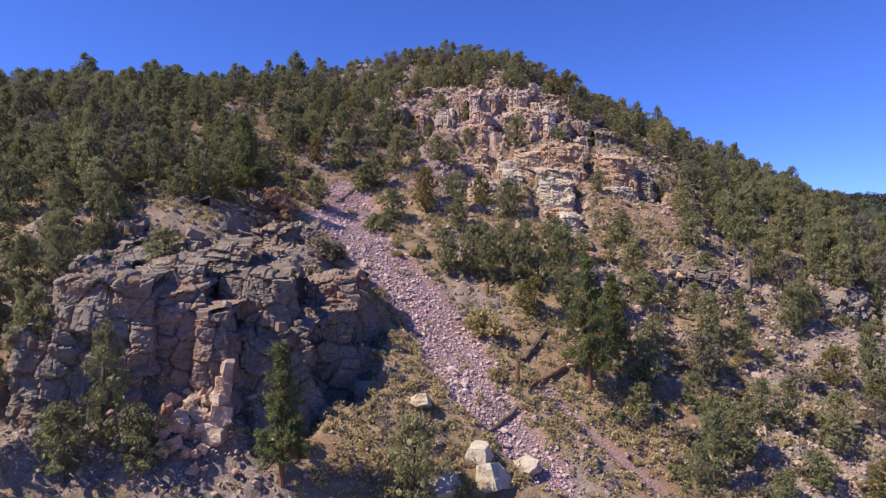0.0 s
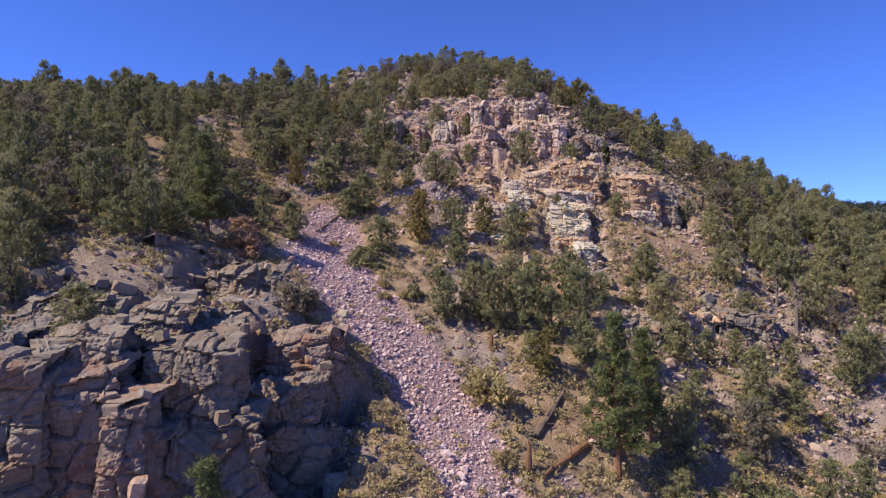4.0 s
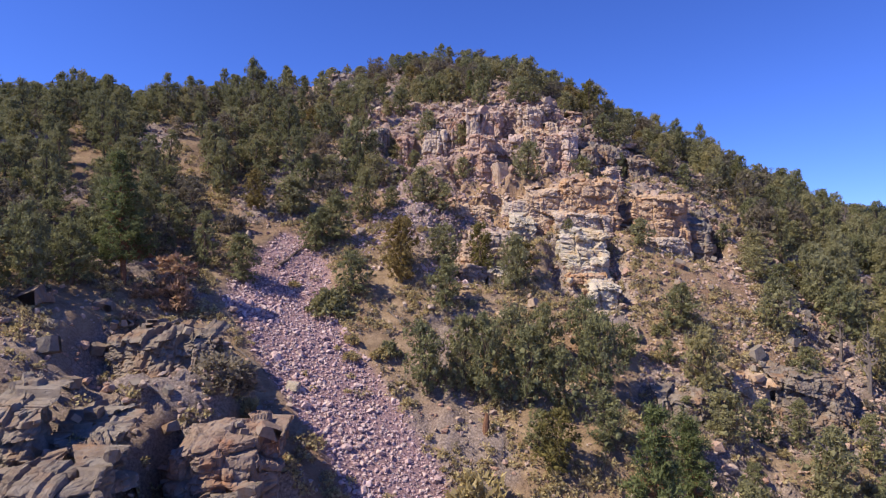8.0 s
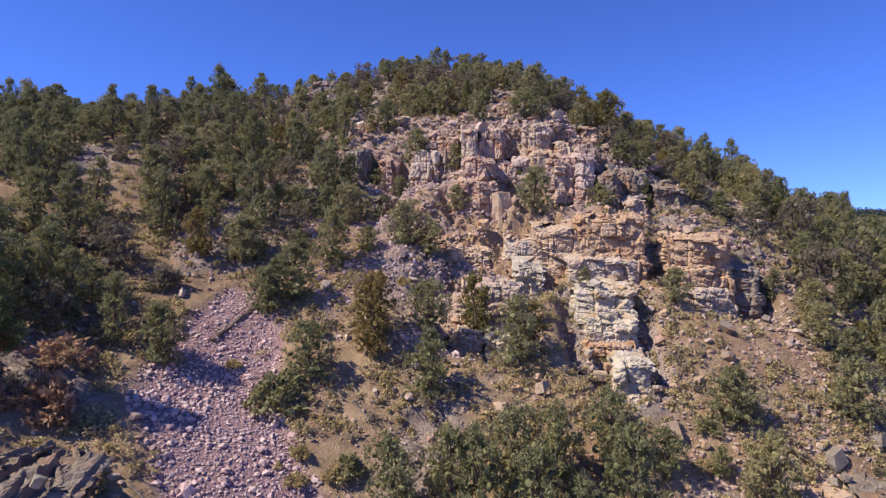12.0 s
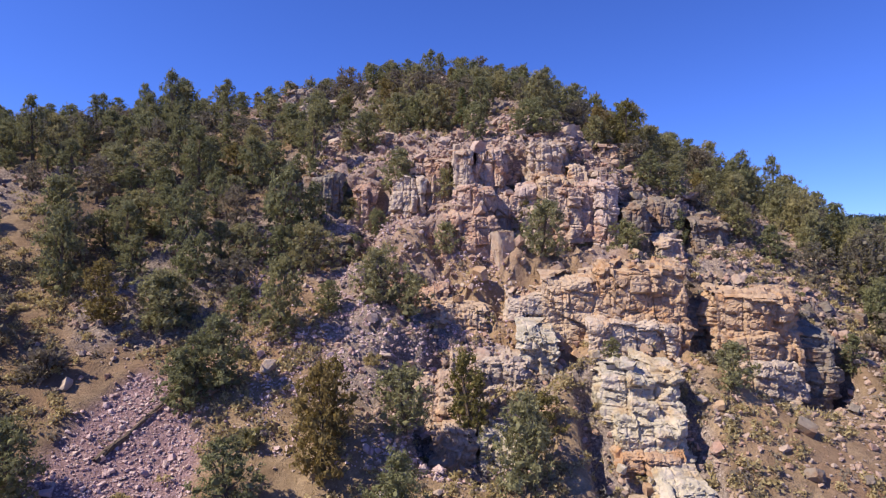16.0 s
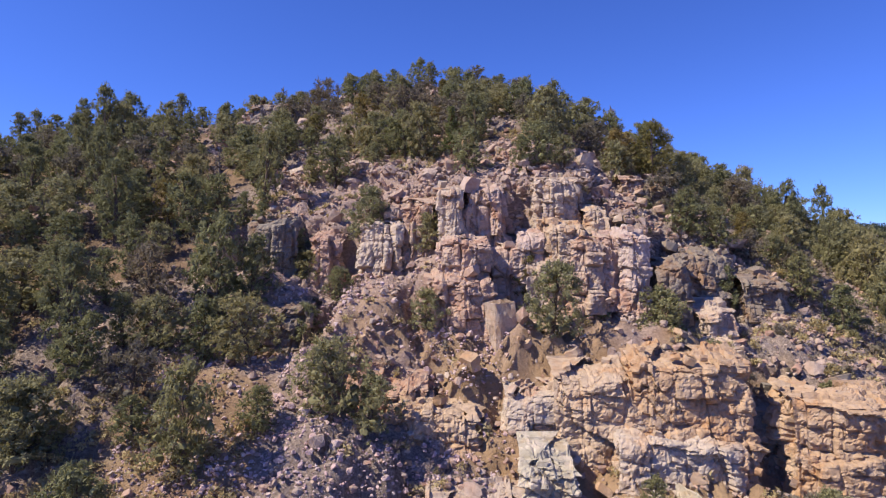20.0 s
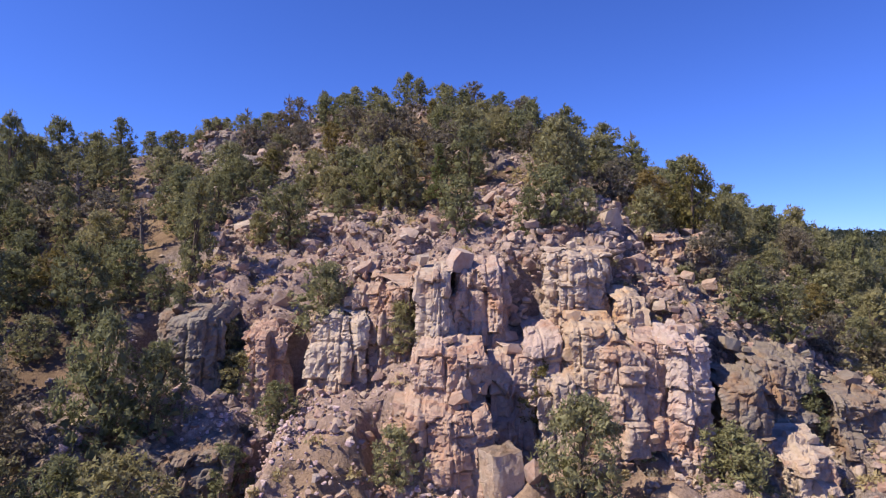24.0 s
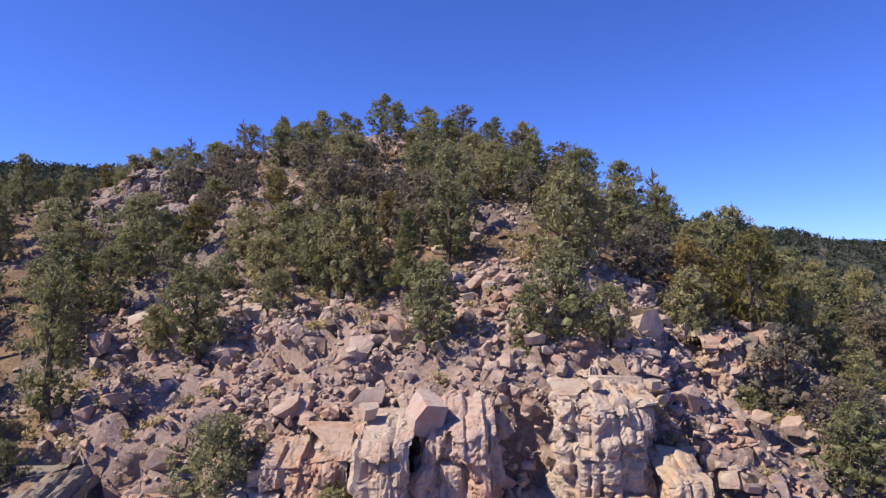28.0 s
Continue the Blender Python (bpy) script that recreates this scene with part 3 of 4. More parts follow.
def scatter_stones(name, material, x, y, size, label, sink=0.2):
    """Many stones on the ground, in one mesh."""
    s = Shape()
    z = ground_height(x, y)
    pick = rng.integers(0, len(STONES), len(x))
    for k, (v, f) in enumerate(STONES):
        idx = np.nonzero(pick == k)[0]
        if not len(idx):
            continue
        n = len(idx)
        a = rng.uniform(0, 2 * np.pi, n)
        b = rng.normal(0, 0.4, n)
        sc = size[idx][:, None] * rng.uniform(0.7, 1.5, (n, 3)) * [1.1, 1, 0.8]
        p = v[None] * sc[:, None]
        px, pz = p[..., 0] * np.cos(b)[:, None] - p[..., 2] * np.sin(b)[:, None], p[..., 0] * np.sin(b)[:, None] + p[..., 2] * np.cos(b)[:, None]
        qx, qy = px * np.cos(a)[:, None] - p[..., 1] * np.sin(a)[:, None], px * np.sin(a)[:, None] + p[..., 1] * np.cos(a)[:, None]
        w = np.stack([qx + x[idx][:, None], qy + y[idx][:, None], pz + (z[idx] + size[idx] * sink)[:, None]], -1)
        s.add(w.reshape(-1, 3), (f[None] + (np.arange(n) * len(v))[:, None, None]).reshape(-1, 3))
    return tagged(new(name, s.mesh(name, material)), label, "stones", kind="stuff")


def candidates(n, xa, xb, ya, yb, weight):
    x, y = rng.uniform(xa, xb, n), rng.uniform(ya, yb, n)
    keep = rng.uniform(0, 1, n) < weight(x, y)
    return x[keep], y[keep]


def block_mesh(name, material, seed, cuts=7, broken=False):
    """A joint-bounded block of rock: a crooked box with broken corners and edges."""
    r = np.random.default_rng(seed)
    bm = bmesh.new()
    bmesh.ops.create_cube(bm, size=1)
    for v in bm.verts:
        v.co = [c * r.uniform(0.84, 1.0) for c in v.co]
    for _ in range(cuts):
        n = Vector(r.normal(0, 1, 3) * (1, 1.2, 0.8)).normalized()
        far = max(v.co.dot(n) for v in bm.verts)
        made = bmesh.ops.bisect_plane(bm, geom=list(bm.verts) + list(bm.edges) + list(bm.faces), plane_co=n * far * r.uniform(0.66, 0.9), plane_no=n, clear_outer=True)
        rim = [g for g in made["geom_cut"] if isinstance(g, bmesh.types.BMEdge)]
        bmesh.ops.contextual_create(bm, geom=rim)
    return hull_mesh(name, bm, material, seed if broken else None)


def hull_mesh(name, bm, material, seed=None):
    made = bmesh.ops.convex_hull(bm, input=bm.verts)
    bmesh.ops.delete(bm, geom=[g for g in made["geom_interior"] if isinstance(g, bmesh.types.BMVert)], context="VERTS")
    bmesh.ops.dissolve_limit(bm, angle_limit=0.06, verts=bm.verts, edges=bm.edges)
    bmesh.ops.triangulate(bm, faces=bm.faces)
    if seed is not None:
        for limit in (0.3, 0.2, 0.14):
            bmesh.ops.subdivide_edges(bm, edges=[e for e in bm.edges if e.calc_length() > limit], cuts=1)
            bmesh.ops.triangulate(bm, faces=bm.faces)
        bm.normal_update()
        for v in bm.verts:
            q = v.co * 3.0 + Vector((seed, 0, 0))
            v.co += v.normal * (0.05 * noise.noise(q) + 0.05 * abs(noise.noise(q * 2.3)) - 0.02)
    me = bpy.data.meshes.new(name)
    bm.to_mesh(me)
    bm.free()
    me.materials.append(material)
    return me


def make_cliff(label, material, step, wide, tall, seed, rough=1.0, missing=0.08, bedded=False):
    """A rock outcrop: courses of jointed blocks over the face of one step of the hill."""
    r = np.random.default_rng(seed)
    xa, xb, ya, yb, rise, thick, reach = STEPS[step]
    kinds = [block_mesh("rock_block", material, seed * 50 + k) for k in range(6)]
    x0, y0 = (xa + xb) / 2, (ya + yb) / 2
    z0 = ground_z(x0, y0)
    root = tagged(new("rock_outcrop"), label, "rock outcrop", "rock outcrops")
    root.location = (x0, y0, z0)
    x = xa + 0.2
    while x < xb:
        w = min(max(r.lognormal(math.log(sum(wide) / 2.3), 0.35), wide[0] * 0.7), wide[1] * 1.35)
        cx = x + w / 2
        f = float(face_y(step, cx))
        ys = np.arange(f - thick * 2.2, f + thick * 3.5, 0.1)
        zs = ground_height(np.full(len(ys), cx), ys, False)
        z, top = zs[0] - 0.6, zs.max() + 0.2
        jut = (0.9 if bedded else 0.35) + rough * r.uniform(-0.6, 0.6)
        slab = r.uniform(0.75, 1.25)
        turned, leans = rough * r.normal(0, 16), r.normal(0, 3)
        while z < top:
            h = r.uniform(*tall) * slab * r.uniform(0.6, 1.2)
            h = min(h, max(0.5, top - z + 0.25))
            if bedded and z > zs[0] + 0.5 * (top - zs[0]):
                h *= 0.72
            k = int(np.argmax(zs >= min(z + h * 0.6, zs.max())))
            if r.uniform() > missing:
                for piece in range(1 if r.uniform() < 0.6 else 2):
                    deep = r.uniform(1.5, 2.6) * (1.5 if bedded else 1)
                    out = jut + rough * r.normal(0, 0.25) - 0.3 * piece
                    wide_here = w * r.uniform(0.85, 1.3) * (1 - 0.35 * piece) * (1.3 if bedded else 1)
                    m = pose(cx - x0 + r.normal(0, 0.15 + 0.25 * piece), ys[k] - y0 - out + deep / 2, z + h / 2 - z0 + 0.3 * piece + (0.35 * r.normal() if bedded else 0), r.normal(3, 6 * rough), leans + rough * r.normal(0, 7 if bedded else 5), turned + rough * r.normal(0, 9))
                    part("rock_block", kinds[r.integers(0, len(kinds))], root, m=m @ Matrix.Diagonal((wide_here * 1.08, deep, h * 1.3, 1)))
            z += h
        for _ in range(int(w * (top - zs[0]) * 0.12 * rough)):
            q = r.uniform(zs[0], top)
            y = ys[int(np.argmax(zs >= min(q, zs.max())))]
            s = r.uniform(0.35, 0.95)
            m = pose(cx + r.uniform(-0.6, 0.6) * w - x0, y - y0 - jut - r.uniform(-0.5, 0.35), q - z0, r.normal(0, 12), r.normal(0, 12), r.uniform(0, 360))
            part("rock_block", kinds[r.integers(0, len(kinds))], root, m=m @ Matrix.Diagonal((s * 1.3, s * 1.2, s, 1)))
        x += w
    return root


ROCK_KINDS = {"G": GREY_ROCK, "R": RED_ROCK, "P": PINK_ROCK, "C": CREAM_ROCK, "O": OCHRE_ROCK, "W": PALE_ROCK, "B": BEDDED_ROCK, "D": SHADE_GREYED_ROCK}
BLOCKS = {k: [block_mesh("rock_block", m, 60 + 20 * i + n) for n in range(9)] for i, (k, m) in enumerate(ROCK_KINDS.items())}


def soften(p, n):
    """A line of points with its corners rounded."""
    q = np.concatenate([np.repeat(p[:1], n, 0), p, np.repeat(p[-1:], n, 0)])
    return sum(q[k : k + len(p)] for k in range(2 * n + 1)) / (2 * n + 1)


def sculpt(mass, wide, tall, seed, batter, skew, square, res=0.11, side=2.8, cap=3.2):
    """One rock mass: a face that turns back at its ends and over its top, broken by joints into columns, ledges and facets."""
    xa, xb, za, zb, f, bow, kind = mass
    span, h = xb - xa, zb - za + 0.8
    s, t = np.arange(-side, span + side, res), np.arange(0, h + cap, res)
    along = np.clip(s, 0, span)
    back = np.abs(s - along)
    a = 2 * along / span - 1
    foot = soften(np.stack([xa + along + 0.15 * np.sign(a) * back, f + bow * a * a + skew * (along - span / 2) + back], 1), 4)
    d = np.gradient(foot, axis=0)
    d /= np.linalg.norm(d, axis=1)[:, None]
    out = np.stack([d[:, 1], -d[:, 0]], 1)
    over = np.maximum(t - h, 0)
    rise = soften(np.stack([batter * np.minimum(t, h) + over, np.minimum(t, h) + 0.22 * over], 1), 4)
    lean = np.clip(over / 0.7, 0, 1)
    S, T = np.meshgrid(s + 40 + seed * 3.7, t + za + 60, indexing="ij")
    ragged = 0.22 * span ** 0.5 * cells(S[:, 0], 0 * s, 1.9, seed + 5) + 0.3 * vnoise(S[:, 0] / 3.1, 0 * s, seed + 6)
    X = foot[:, 0][:, None] - np.sign(a)[:, None] * np.where(back > 0, 0.75, 0.0)[:, None] * rise[:, 0][None]
    Y = foot[:, 1][:, None] + rise[:, 0][None]
    Z = za - 0.8 + rise[:, 1][None] * (1 + ragged / h)[:, None]
    wx, wy = 0.28 * fbm(S, T, 3.2, 2, seed + 8), 0.22 * fbm(S, T, 3.2, 2, seed + 9)
    ps, pt = S + wx, T + wy + 0.12 * S
    push = 0.7 * cells(ps / wide, pt / tall, 2.6, seed, 0.2, 1.5) + square * 0.75 * joints(ps, pt, 1.15 * wide, 1.1 * tall, seed + 20, 0.35, 0.8) + (1 - square) * 0.85 * cells((ps - 0.25 * pt) / wide, (pt + 0.2 * ps) / tall, 1.15, seed + 2, 0.3, 1.7) + 0.2 * joints(ps - 0.1 * pt, pt, 0.55 * wide, 0.5 * min(tall, 1.6), seed + 40, 0.22, 0.9) + 0.1 * cells(ps, pt * 1.3, 0.4, seed + 3, 0, 2.2)
    push *= (1 - 0.35 * lean[None]) * min(1, 0.3 + span / 5)
    X = X + push * out[:, 0][:, None] * (1 - lean)[None]
    Y = Y + push * out[:, 1][:, None] * (1 - lean)[None]
    Z = Z + push * lean[None] * 0.8
    n, m = X.shape
    i = (np.arange(n - 1)[:, None] * m + np.arange(m - 1)[None]).ravel()
    me = mesh_np("rock_face", np.stack([X.ravel(), Y.ravel(), Z.ravel()], 1), np.stack([i, i + m, i + m + 1, i + 1], 1), ROCK_KINDS[kind], False)
    return me


def make_outcrop(label, masses, wide, tall, seed, batter=0.14, skew=0.0, square=0.8):
    """A rock outcrop: masses that stand out of the hillside, each broken into blocks along its joints."""
    r = np.random.default_rng(seed)
    x0, y0 = np.mean([m[0] + m[1] for m in masses]) / 2, np.mean([m[4] for m in masses])
    z0 = ground_z(x0, y0)
    root = tagged(new("rock_outcrop"), label, "rock outcrop", "rock outcrops")
    root.location = (x0, y0, z0)
    for k, mass in enumerate(masses):
        xa, xb, za, zb, f, bow, kind = mass
        me = sculpt(mass, wide, tall, seed * 31 + 7 * k, batter, skew, square)
        part("rock_face", me, root, m=pose(-x0, -y0, -z0))
        for _ in range(int((xb - xa) * 0.8)):
            on_top = r.uniform() < 0.6
            w = r.lognormal(-0.5, 0.35) * (1 if on_top else 0.8)
            px = r.uniform(xa, xb)
            u = (2 * px - xa - xb) / (xb - xa)
            py = f + bow * u * u + (r.uniform(0.6, 2.6) + batter * (zb - za) if on_top else -r.uniform(0.2, 1.6))
            pz = zb + 0.3 * (py - f) - 0.3 if on_top else za + 0.7 + 0.6 * (py - f)
            m = pose(px - x0, py - y0, pz - z0 + 0.15 * w, r.normal(0, 14), r.normal(0, 14), r.uniform(0, 360))
            part("rock_block", BLOCKS[kind][r.integers(0, 9)], root, m=m @ Matrix.Diagonal((w * r.uniform(0.9, 1.5), w, w * r.uniform(0.6, 1.0), 1)))
    return root


make_outcrop("pink and cream cliff beside a dark cleft", CLIFF_LEFT, 0.95, 2.6, 1, 0.16, -0.06)
make_outcrop("red jointed buttress standing out of the cliff", CLIFF_MIDDLE, 1.15, 1.9, 2)
make_outcrop("cream, yellow and pink tower of the cliff", CLIFF_RIGHT, 1.1, 1.7, 3)
make_outcrop("ochre rock bench with rounded stacked blocks", BENCH, 1.8, 1.5, 4, 0.14, 0, 0.6)
make_outcrop("grey and ochre rock pillar with level joints", PILLAR, 1.7, 1.2, 5, 0.1)
make_outcrop("pale greenish white rock ledges", PALE, 1.6, 1.0, 6)
make_outcrop("low broken ledges of pale orange rock", LEDGES, 1.2, 0.9, 7, 0.2, 0, 0.5)
make_outcrop("grey lichened rock knob below the cliff", KNOB, 1.3, 1.2, 8, 0.2, 0, 0.3)
make_outcrop("large grey outcrop with rust-stained faces", OUTCROP, 1.9, 1.7, 9, 0.16, 0.3, 0.2)
make_outcrop("flat-bedded grey slabs on top of the outcrop", OUTCROP_TOP, 2.0, 0.8, 10, 0.5, 0, 0.5)
make_outcrop("grey and orange rock knobs on the slope", EAST, 1.4, 1.2, 11, 0.2, 0, 0.5)
make_outcrop("reddish crags near the summit, coloured dark as in shade", SUMMIT, 1.3, 1.3, 12, 0.3, 0, 0.4)
make_outcrop("grey pink rock shoulder under the trees", SHOULDER, 1.2, 1.3, 13, 0.25, 0.35)
make_cliff("grey rocks among the trees", GREY_ROCK, 0, (0.9, 2.2), (0.7, 1.8), 13, missing=0.25)
make_cliff("grey rock band between the trees", GREY_ROCK, 1, (0.8, 2.0), (0.6, 1.5), 15, missing=0.2)

x, y = candidates(60000, -25, 12, 22, 72, lambda x, y: run_mask(x, y) * 0.75)
scatter_stones("scree_stones", RUN_STONE, x, y, rng.lognormal(-2.05, 0.5, len(x)), "pinkish purple angular stones of a scree run")


def make_coarse_scree():
    """The large stones of the run, each a part of it."""
    r = np.random.default_rng(41)
    kinds = [mesh_np("stone", v, f, RUN_PIECE) for v, f in STONES]
    root = tagged(new("scree_run"), "coarse mauve stones along one side of the scree", "scree")
    root.location = (-6, 45, ground_z(-6, 45))
    x, y = candidates(1900, -22, 8, 26, 60, lambda x, y: run_mask(x, y) * (1 - smooth(-1.5, 1.5, x - np.interp(y, RUN_Y, RUN_X))))
    x, y = x[:290], y[:290]
    z = ground_height(x, y)
    for k in range(len(x)):
        s = r.lognormal(-1.05, 0.35)
        m = pose(x[k] + 6, y[k] - 45, z[k] - root.location.z + s * 0.2, r.normal(0, 20), r.normal(0, 20), r.uniform(0, 360))
        part("stone", kinds[r.integers(0, len(kinds))], root, m=m @ Matrix.Diagonal((s * r.uniform(0.8, 1.4), s, s * r.uniform(0.6, 1.0), 1)))


make_coarse_scree()
x, y = candidates(9000, -14, 27, 95, 108, lambda x, y: 0.12 + 0.88 * smooth(-0.12, 0.16, fbm(x, y, 3.5, 3, 818)))
scatter_stones("cliff_top_rubble", RUBBLE, x, y, rng.lognormal(-1.65, 0.66, len(x)), "pink angular rubble heaped above the cliff")
x, y = candidates(17000, -36, 46, 14, 102, lambda x, y: (1 - run_mask(x, y)) * (0.35 + 0.65 * smooth(-0.2, 0.1, fbm(x, y, 6.0, 2, 929))))
scatter_stones("loose_stones", RUBBLE, x, y, rng.lognormal(-1.75, 0.5, len(x)), "small pale stones lying on the dry slope")
x, y = candidates(3600, -34, 34, 104, 142, lambda x, y: 0.3 + 0.7 * smooth(-0.2, 0.1, fbm(x, y, 6.0, 2, 930)))
scatter_stones("summit_stones", RUBBLE, x, y, rng.lognormal(-1.25, 0.5, len(x)), "pale pink stones lying between the summit trees")
x, y = candidates(10000, -15, 9, 66, 92, lambda x, y: 0.25 + 0.75 * smooth(-0.1, 0.15, fbm(x, y, 5.0, 2, 931)))
scatter_stones("slope_stones", RUN_STONE, x, y, rng.lognormal(-2.0, 0.5, len(x)), "mauve grey stones strewn below the cliff")
x, y = candidates(17000, 20, 64, 30, 104, lambda x, y: 0.15 + 0.85 * smooth(-0.12, 0.12, fbm(x, y, 7.0, 3, 932)))
scatter_stones("east_slope_stones", RUBBLE, x, y, rng.lognormal(-1.6, 0.55, len(x)), "grey and pink stones strewn over the eastern slope")
x, y = candidates(38000, -70, 80, 12, 145, lambda x, y: rock_mask(x, y) * (1 - run_mask(x, y)) * 0.9)
scatter_stones("rubble", RUBBLE, x, y, rng.lognormal(-1.35, 0.52, len(x)), "grey and pink rubble strewn over the slope")


# ---------------------------------------------------------------- trees
def lobed_tree(seed, height, width, lobes, tufts, leaf, bark, lean=0.3, low=0.02, size=0.24, each=18):
    """A pinyon or juniper: a forked trunk, limbs, and a crown of uneven lobes of foliage."""
    r = np.random.default_rng(seed)
    wood, crown = Shape(), Shape()
    top = np.array([r.normal(0, lean), r.normal(0, lean), height * 0.8])
    stem = np.array([[0, 0, -0.4], top * [0.2, 0.2, 0.3], top * [0.6, 0.5, 0.65], top])
    wood.tube(stem, [height * 0.04, height * 0.033, height * 0.02, 0.02], 5)
    for k in range(lobes):
        t = (k + 0.5) / lobes
        h = height * (low + (1 - low) * t ** 0.85) * r.uniform(0.94, 1.04)
        girth = width * 0.5 * math.sin(math.pi * (0.2 + 0.76 * t)) ** 0.8
        a = k * 2.4 + r.uniform(-0.5, 0.5)
        rad = width * r.uniform(0.16, 0.22) * (1.12 - 0.4 * t)
        reach = max(0.0, girth - 0.75 * rad) * (r.uniform(0.7, 1.08) if k % 4 else 0.3)
        c = np.array([math.cos(a) * reach, math.sin(a) * reach, min(max(h, rad * 0.7), height - rad * 0.6)]) + top * [0.5 * t, 0.5 * t, 0]
        base = top * [t * 0.5, t * 0.5, 0.15 + 0.6 * t]
        if k % 2 == 0:
            wood.tube([base, base * 0.4 + c * 0.6 + [0, 0, -0.15], c], [height * 0.014, height * 0.009, 0.01], 3, True)
        n = max(5, int(tufts / lobes * r.uniform(0.7, 1.3)))
        o = r.normal(0, 1, (n, 3))
        o[:, 2] = o[:, 2] * 0.8 + 0.15
        o /= np.linalg.norm(o, axis=1)[:, None]
        crown.lump(c, np.array([1, 1, 0.8]) * rad * 0.36, r)
        crown.sprays(c + o * rad * r.uniform(0.6, 1.12, (n, 1)) * [1, 1, 0.85], o, size, each, r, 0.6, 0.22)
    return wood.mesh("trunk", bark), crown.mesh("crown", leaf)


def tall_pine(seed, height, width, leaf, bark, size=0.46, each=26):
    """A ponderosa pine: a straight trunk and whorls of drooping limbs with tufts."""
    r = np.random.default_rng(seed)
    wood, crown = Shape(), Shape()
    wood.tube([[0, 0, -0.5], [0.05, 0, height * 0.4], [0, 0.08, height * 0.98]], [height * 0.02, height * 0.015, 0.02], 7)
    z = height * 0.2
    while z < height * 0.98:
        t = z / height
        span = width * 0.5 * (1.05 - t) ** 0.75 * min(1, 0.5 + t * 2.2)
        for a in np.arange(r.integers(3, 6)) * 1.4 + r.uniform(0, 6):
            ln = span * r.uniform(0.5, 1.15)
            way = np.array([math.cos(a), math.sin(a), r.uniform(-0.15, 0.3)])
            tip = np.array([0, 0, z]) + way * ln
            wood.tube([[0, 0, z], tip - [0, 0, 0.1 * ln], tip], [0.05, 0.03, 0.01], 3, True)
            n = max(3, int(ln * 2.8))
            s = r.uniform(0.35, 1.05, (n, 1))
            crown.sprays(np.array([0, 0, z]) + way * ln * s + r.normal(0, 0.16 + 0.07 * ln, (n, 3)) * [1, 1, 0.6], np.tile(way * [0.5, 0.5, 0.5] + [0, 0, 0.8], (n, 1)), size, each, r, 0.4, 0.14)
        z += height * r.uniform(0.022, 0.045)
    return wood.mesh("trunk", bark), crown.mesh("crown", leaf)


def snag(seed, height, limbs):
    r = np.random.default_rng(seed)
    wood = Shape()
    wood.tube([[0, 0, -0.4], [0.1, 0.05, height * 0.5], [0.35, 0.1, height]], [height * 0.045, height * 0.03, 0.02], 6)
    for k in range(limbs):
        t = r.uniform(0.25, 0.95)
        a = r.uniform(0, 6.28)
        ln = height * r.uniform(0.2, 0.45) * (1.1 - t)
        p = np.array([0.3 * t, 0.1 * t, height * t])
        q = p + np.array([math.cos(a), math.sin(a), r.uniform(0.3, 1.0)]) * ln
        wood.tube([p, (p + q) / 2 + r.normal(0, 0.08, 3), q], [height * 0.018, height * 0.011, 0.008], 4, True)
        for _ in range(3):
            u = p + (q - p) * r.uniform(0.4, 0.95)
            wood.tube([u, u + r.normal(0, 0.25, 3) * ln + [0, 0, 0.2 * ln]], [height * 0.007, 0.005], 3, True)
    return wood.mesh("trunk", DEAD_WOOD), None


PATTERNS = {
    "pinyon": [lobed_tree(10 + k, 5.0, 4.3, 23 + k % 4, 230, PINYON_LEAF, BARK) for k in range(6)],
    "juniper": [lobed_tree(30 + k, 4.0, 4.0, 21 + k % 4, 230, JUNIPER_LEAF, BARK, 0.5, 0.0, 0.21) for k in range(6)],
    "fir": [lobed_tree(50 + k, 6.5, 4.0, 26, 240, PINYON_LEAF, BARK, 0.15, 0.02) for k in range(4)],
    "ponderosa": [tall_pine(70 + k, 14.0, 6.7, PINE_LEAF, RED_BARK, 0.36, 34) for k in range(3)],
    "dry": [lobed_tree(60 + k, 4.4, 3.7, 18, 190, DRY_LEAF, BARK, 0.4, 0.0, 0.21) for k in range(2)],
    "oak": [lobed_tree(65 + k, 3.6, 4.0, 17, 150, OAK_LEAF, BARK, 0.5, 0.0, 0.2, 17) for k in range(3)],
    "snag": [snag(90 + k, 4.0, 20) for k in range(3)],
}
KIND = {
    "pinyon": ("pinyon_pine", "dark green bushy pinyon pine on the rocky slope", 5.0),
    "juniper": ("juniper", "olive green rounded juniper on the dry slope", 4.0),
    "fir": ("young_pine", "slender dark green young pine on the slope", 6.5),
    "ponderosa": ("ponderosa_pine", "tall green ponderosa pine with a red-brown trunk", 14.0),
    "dry": ("yellowing_juniper", "yellowish green juniper thinning out on the slope", 4.4),
    "oak": ("scrub_oak", "grey brown twiggy scrub oak between the pines", 3.6),
    "snag": ("dead_tree", "bare grey dead tree with broken limbs", 4.0),
}
FIRST = {}


